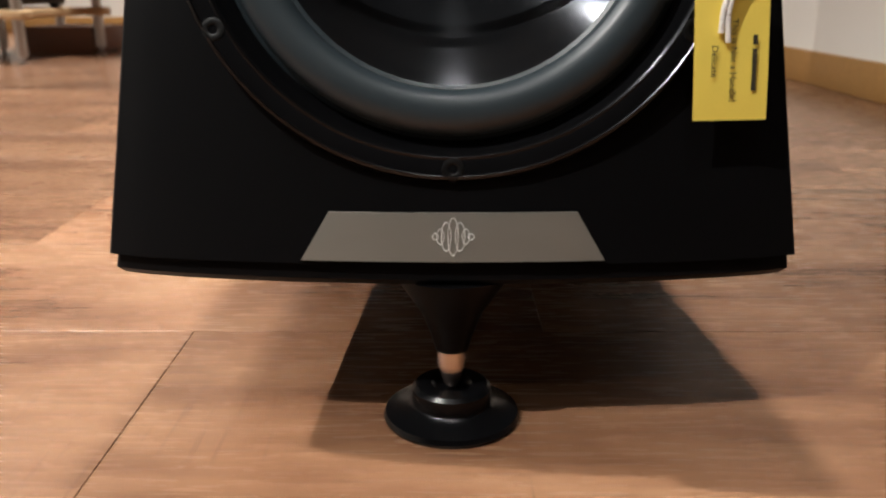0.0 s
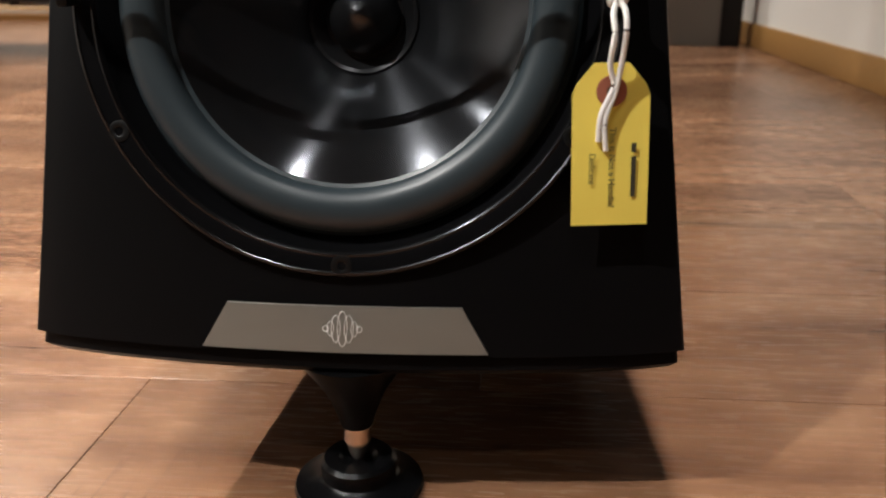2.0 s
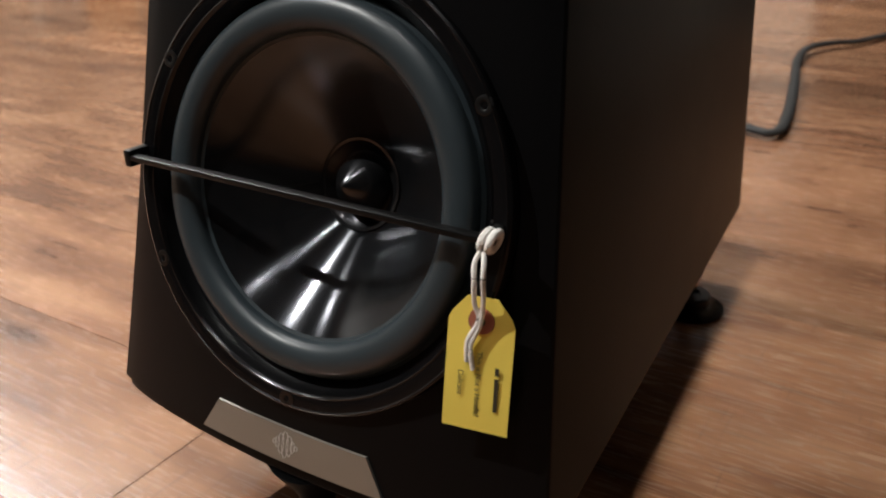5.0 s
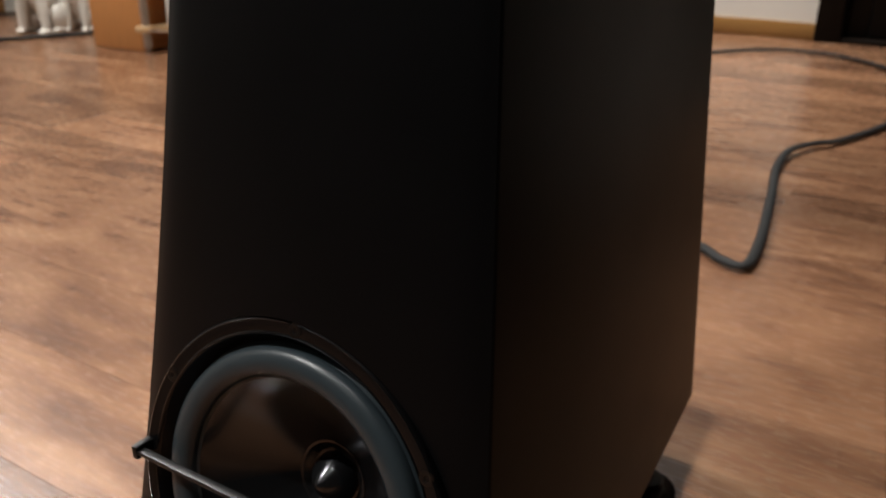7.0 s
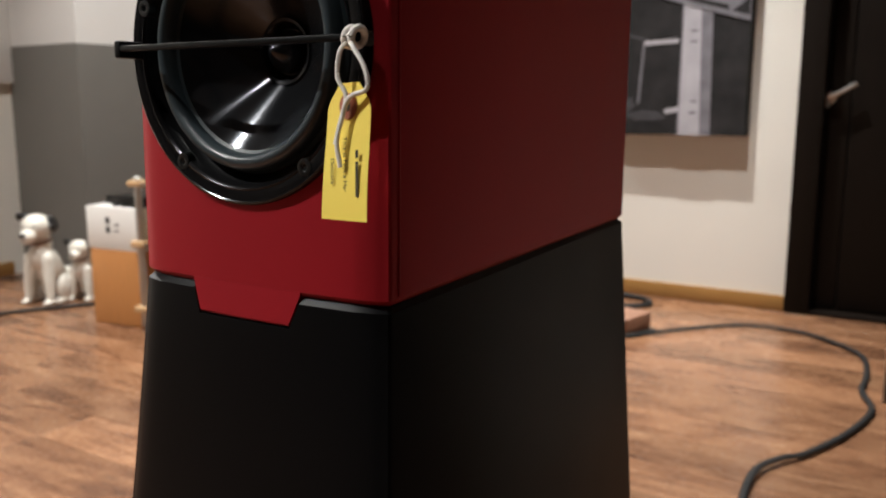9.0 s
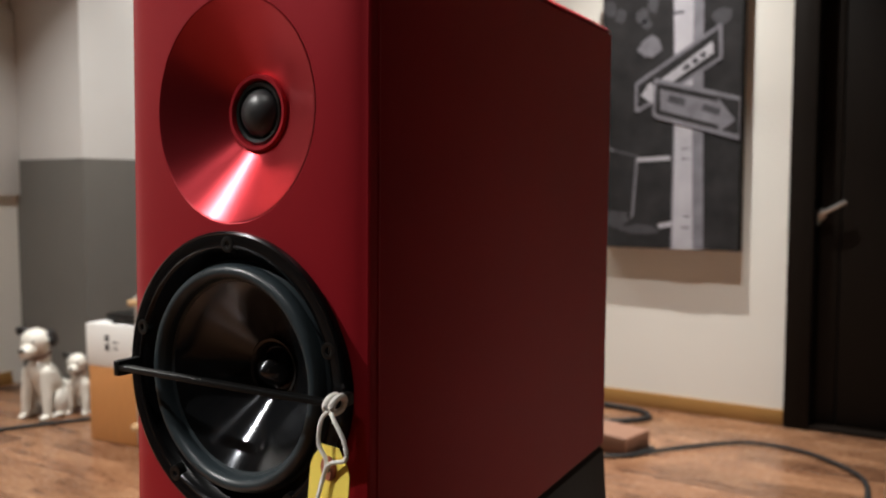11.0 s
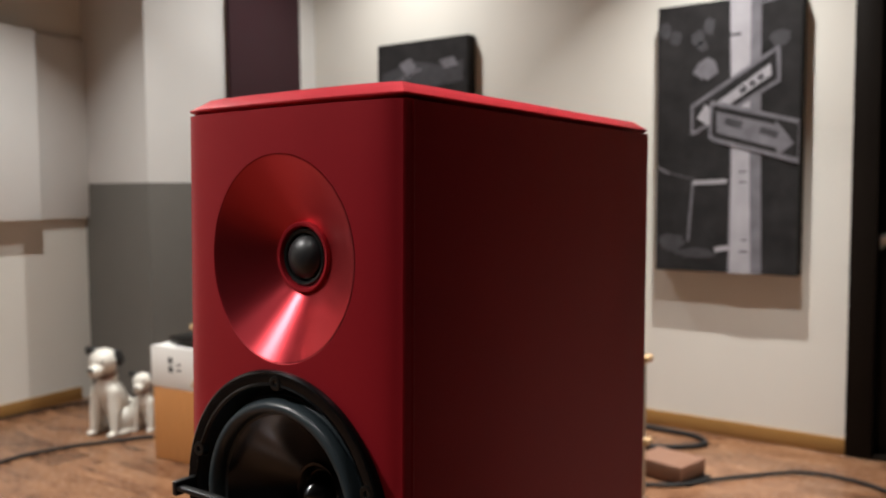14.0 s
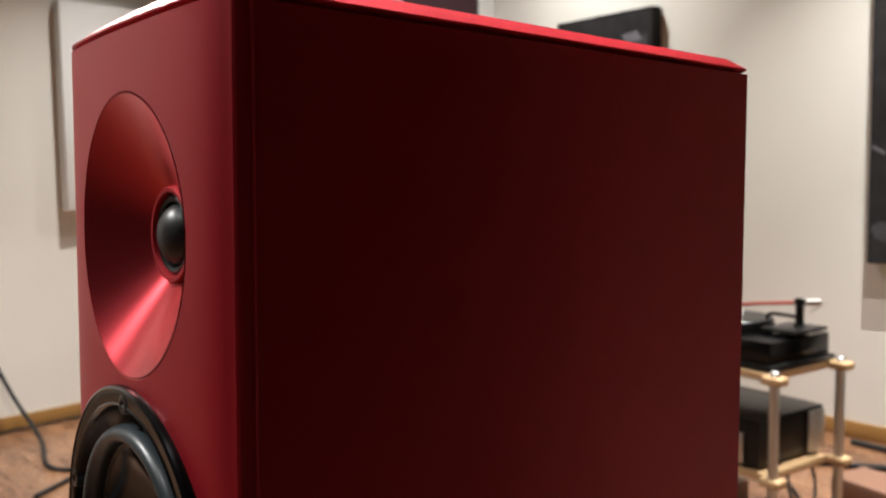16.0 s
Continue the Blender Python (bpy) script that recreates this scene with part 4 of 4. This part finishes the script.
part("record_clamp", lathe([(0, 0.136), (0.04, 0.136), (0.04, 0.15), (0.022, 0.168), (0, 0.17)], 32), WHITE_LACQ, tt, m=f @ Matrix.Translation((-0.055, 0.175, 0)))
part("arm_board", box(0.10, 0.235, 0.12, 0.30, 0.110, 0.122, 0.003), BLACK_PLASTIC, tt, m=f)
pil = part("arm_pillar", lathe([(0, 0.0955), (0.022, 0.0955), (0.022, 0.125), (0.014, 0.128), (0.014, 0.19), (0.018, 0.192), (0.018, 0.215), (0, 0.217)], 24), BLACK_PLASTIC, tt, m=f @ Matrix.Translation((0.17, 0.24, 0)))
part("tonearm", tube([f @ Vector((0.18, 0.25, 0.2)), f @ Vector((0.05, 0.16, 0.19)), f @ Vector((-0.06, 0.10, 0.172))], 0.0060, 8), material("red_arm", (0.35, 0.05, 0.03), 0.35, 0.3), tt, "red tonearm tube")
part("headshell", box(-0.085, -0.05, 0.085, 0.115, 0.150, 0.168, 0.003), BLACK_PLASTIC, tt, m=f)
part("counterweight", tube([f @ Vector((0.185, 0.253, 0.2)), f @ Vector((0.225, 0.275, 0.205))], 0.011, 10), STEEL, tt)
part("arm_lift", tube([f @ Vector((0.17, 0.235, 0.15)), f @ Vector((0.10, 0.19, 0.16)), f @ Vector((0.085, 0.18, 0.14))], 0.006, 8), BLACK_PLASTIC, tt)
part("lever", tube([f @ Vector((0.20, 0.25, 0.17)), f @ Vector((0.245, 0.27, 0.205))], 0.003, 6), STEEL, tt)

# wooden block with a cable over it, behind the rack
blk = thing("wooden_block", (-0.80, 3.46, 0), "low pinkish wooden power block on the floor", "power block")
bk = Matrix.Translation((-0.835, 3.50, 0)) @ pose(0, 0, 0, 0, 0, -12)
part("body", box(-0.13, 0.10, -0.10, 0.09, 0.008, 0.080, 0.006, 3), BOARD, blk, m=bk)
part("plinth", box(-0.12, 0.12, -0.08, 0.10, 0, 0.008), BLACK_PLASTIC, blk, m=bk)


# ---- cables on the floor ----
def cable(points, r, label, flat=1.0, name="cable"):
    t = thing(name, (*points[0][:2], 0), label, "cable")
    part("cord", tube(points, r, 10, flat=flat, smoothing=8), RUBBER, t)
    return t


cable([(-0.11, 1.30, 0.012), (-0.10, 1.49, 0.012), (-0.045, 1.58, 0.012), (0.015, 1.540, 0.012), (0.060, 1.535, 0.012), (0.056, 1.66, 0.012), (0.018, 1.93, 0.012), (-0.018, 2.16, 0.014), (-0.018, 2.31, 0.018), (0.025, 2.42, 0.016), (0.07, 2.49, 0.012), (0.150, 2.71, 0.012), (0.192, 2.96, 0.012), (0.145, 3.14, 0.012),
       (0.140, 3.34, 0.012), (0.10, 3.58, 0.012), (-0.03, 3.74, 0.012), (-0.19, 3.83, 0.012), (-0.40, 3.81, 0.012), (-0.65, 3.54, 0.012), (-0.78, 3.36, 0.012), (-1.0, 3.26, 0.012)], 0.0068, "flat black power cable curling over the floor", flat=1.5)
cable([(-1.2, 3.7, 0.012), (-0.95, 3.86, 0.012), (-0.86, 3.98, 0.012), (-0.95, 4.08, 0.012), (-1.2, 4.1, 0.012)], 0.013, "thick black cable loop by the skirting")
cable([(-2.98, 1.17, 0.009), (-3.15, 1.43, 0.009), (-3.36, 1.90, 0.009), (-3.34, 2.20, 0.009), (-3.24, 2.40, 0.009), (-3.13, 2.58, 0.009), (-2.9, 2.9, 0.009)], 0.010, "black cable lying on the floor by the statues")
cable([(west(1.2) + 0.03, 1.27, 0.34), (west(1.3) + 0.10, 1.33, 0.18), (-3.62, 1.36, 0.05), (-3.30, 1.31, 0.012), (-3.14, 1.44, 0.012), (-2.95, 1.60, 0.012)], 0.010, "black cable dropping from the wall to the floor")
cable([(west(0.6) + 0.035, 0.6, 0.010), (west(1.7) + 0.035, 1.7, 0.010), (west(2.5) + 0.05, 2.5, 0.010), (-4.0, 2.84, 0.010)], 0.006, "thin dark cable along the skirting")
cable([rC @ Vector((0.30, 0.38, 0.30)), rC @ Vector((0.34, 0.44, 0.14)), rC @ Vector((0.40, 0.42, 0.012)), rC @ Vector((0.55, 0.5, 0.012))], 0.007, "black lead hanging behind the amplifier")
cable([rC @ Vector((0.42, 0.38, 0.30)), rC @ Vector((0.45, 0.45, 0.12)), rC @ Vector((0.47, 0.40, 0.012)), rC @ Vector((0.3, 0.55, 0.012))], 0.006, "thin black lead hanging behind the amplifier")


# ---- dog statues ----
def dog(at, size, turn, label):
    """A seated dog statue, one mesh: white body, black ears, brown collar."""
    bm = bmesh.new()
    def ball(c, r, mat, rot=(0, 0, 0)):
        out = bmesh.ops.create_uvsphere(bm, u_segments=18, v_segments=12, radius=1, matrix=Matrix.LocRotScale(c, Euler([radians(a) for a in rot]), r))
        for fc in {fc for v in out["verts"] for fc in v.link_faces}:
            fc.material_index = mat
    def limb(pts, r0, r1):
        for k in range(28):
            f = k / 27
            i = min(len(pts) - 2, int(f * (len(pts) - 1)))
            g = f * (len(pts) - 1) - i
            c = Vector(pts[i]).lerp(Vector(pts[i + 1]), g)
            rr = r0 + (r1 - r0) * f
            ball(c, (rr, rr, rr * 1.35), 0)
    ball((0.0, 0, 0.31), (0.13, 0.125, 0.23), 0, (0, 24, 0))
    ball((-0.11, 0, 0.16), (0.17, 0.155, 0.155), 0)
    ball((0.09, 0, 0.42), (0.10, 0.115, 0.13), 0, (0, 12, 0))
    ball((0.07, 0, 0.55), (0.085, 0.095, 0.12), 0)
    # the head looks a little aside
    turn_head = Matrix.Translation((0.10, 0, 0)) @ pose(0, 0, 0, 0, 0, 4)
    def head(c, r, mat, rot=(0, 0, 0)):
        ball(turn_head @ Vector(c), r, mat, (rot[0], rot[1], rot[2] + 4))
    head((0.015, 0, 0.70), (0.128, 0.128, 0.118), 0)
    head((0.12, 0, 0.635), (0.09, 0.075, 0.062), 0, (0, 16, 0))
    head((0.13, 0, 0.60), (0.07, 0.06, 0.035), 0, (0, 12, 0))
    head((0.205, 0, 0.645), (0.020, 0.030, 0.020), 1)
    head((-0.01, -0.135, 0.79), (0.035, 0.065, 0.028), 1, (-20, 0, 0))
    head((0.0, -0.185, 0.785), (0.025, 0.022, 0.042), 1, (10, 0, 0))
    head((-0.04, 0.125, 0.735), (0.05, 0.035, 0.075), 1, (18, 12, 0))
    head((-0.015, 0.148, 0.70), (0.045, 0.022, 0.05), 1, (8, 0, 0))
    for sy in (-1, 1):
        head((0.118, sy * 0.055, 0.712), (0.012, 0.014, 0.012), 1)
        limb([(0.11, sy * 0.09, 0.40), (0.13, sy * 0.11, 0.20), (0.14, sy * 0.115, 0.03)], 0.060, 0.036)
        ball((0.165, sy * 0.115, 0.026), (0.060, 0.042, 0.028), 0)
        ball((-0.05, sy * 0.125, 0.13), (0.12, 0.06, 0.125), 0, (0, -20, 0))
        ball((0.03, sy * 0.14, 0.024), (0.095, 0.04, 0.026), 0)
    limb([(-0.20, 0, 0.06), (-0.30, 0.03, 0.03), (-0.36, 0.10, 0.03)], 0.032, 0.018)
    before = len(bm.faces)
    ringm = Matrix.Translation((0.082, 0, 0.575)) @ pose(0, 0, 0, 0, 16, 0)
    lathe([(0.090, -0.012), (0.103, -0.008), (0.103, 0.008), (0.090, 0.012)], 32, bm=bm, m=ringm)
    for fc in list(bm.faces)[before:]:
        fc.material_index = 2
    ob = new("dog_statue", mesh_of("dog_statue", bm, [DOG_WHITE, DOG_BLACK, COLLAR], 60))
    ob.matrix_basis = pose(*at, 0, 0, turn) @ Matrix.Diagonal((size, size, size, 1))
    return tagged(ob, label, "dog statue", "dog statues")


dog((-3.405, 2.53, 0.0), 0.54, -74, "large glazed white dog statue with black ears, seated on the floor")
dog((-3.31, 2.66, 0.0), 0.37, -66, "small glazed white dog statue with black ears, seated on the floor")

# ---- floor planks ----
PL_W, PL_L = 0.193, 1.28
plank_mesh = {}


def plank(x0, x1, y0, y1):
    key = (round(x1 - x0, 3), round(y1 - y0, 3))
    if key not in plank_mesh:
        w, d = key
        g = 0.0002
        bm = bmesh.new()
        c = 0.0002
        lo = [bm.verts.new(v) for v in ((g, g, -0.011), (w - g, g, -0.011), (w - g, d - g, -0.011), (g, d - g, -0.011))]
        md = [bm.verts.new((v.co.x, v.co.y, -c)) for v in lo]
        hi = [bm.verts.new(v) for v in ((g + c, g + c, 0), (w - g - c, g + c, 0), (w - g - c, d - g - c, 0), (g + c, d - g - c, 0))]
        for a, b in ((lo, md), (md, hi)):
            for k in range(4):
                bm.faces.new([a[k], a[(k + 1) % 4], b[(k + 1) % 4], b[k]])
        bm.faces.new(hi)
        me = bpy.data.meshes.new("plank")
        bmesh.ops.recalc_face_normals(bm, faces=bm.faces)
        bm.to_mesh(me)
        bm.free()
        me.materials.append(FLOOR)
        plank_mesh[key] = me
    ob = new("plank", plank_mesh[key])
    ob.parent = room
    ob.location = (x0, y0, 0)


rng = random.Random(4)
rows = range(math.floor((Y0 - 0.312) / PL_W), math.ceil((Y1 - 0.312) / PL_W) + 1)
for k in rows:
    ya = 0.312 + k * PL_W
    start = -0.167 if k == 0 else -0.167 + rng.choice((0.21, 0.43, 0.64, 0.85, 1.07)) + 0.02 * rng.random()
    x = start - PL_L * math.ceil((start - X0) / PL_L)
    while x < X1 + 1.0:
        a, b = max(x, X0 - 0.1), min(x + PL_L, X1 + 1.05)
        y0c, y1c = max(ya, Y0 - 0.1), min(ya + PL_W, Y1 + 0.14)
        if b - a > 0.02 and y1c - y0c > 0.02:
            plank(a, b, y0c, y1c)
        x += PL_L
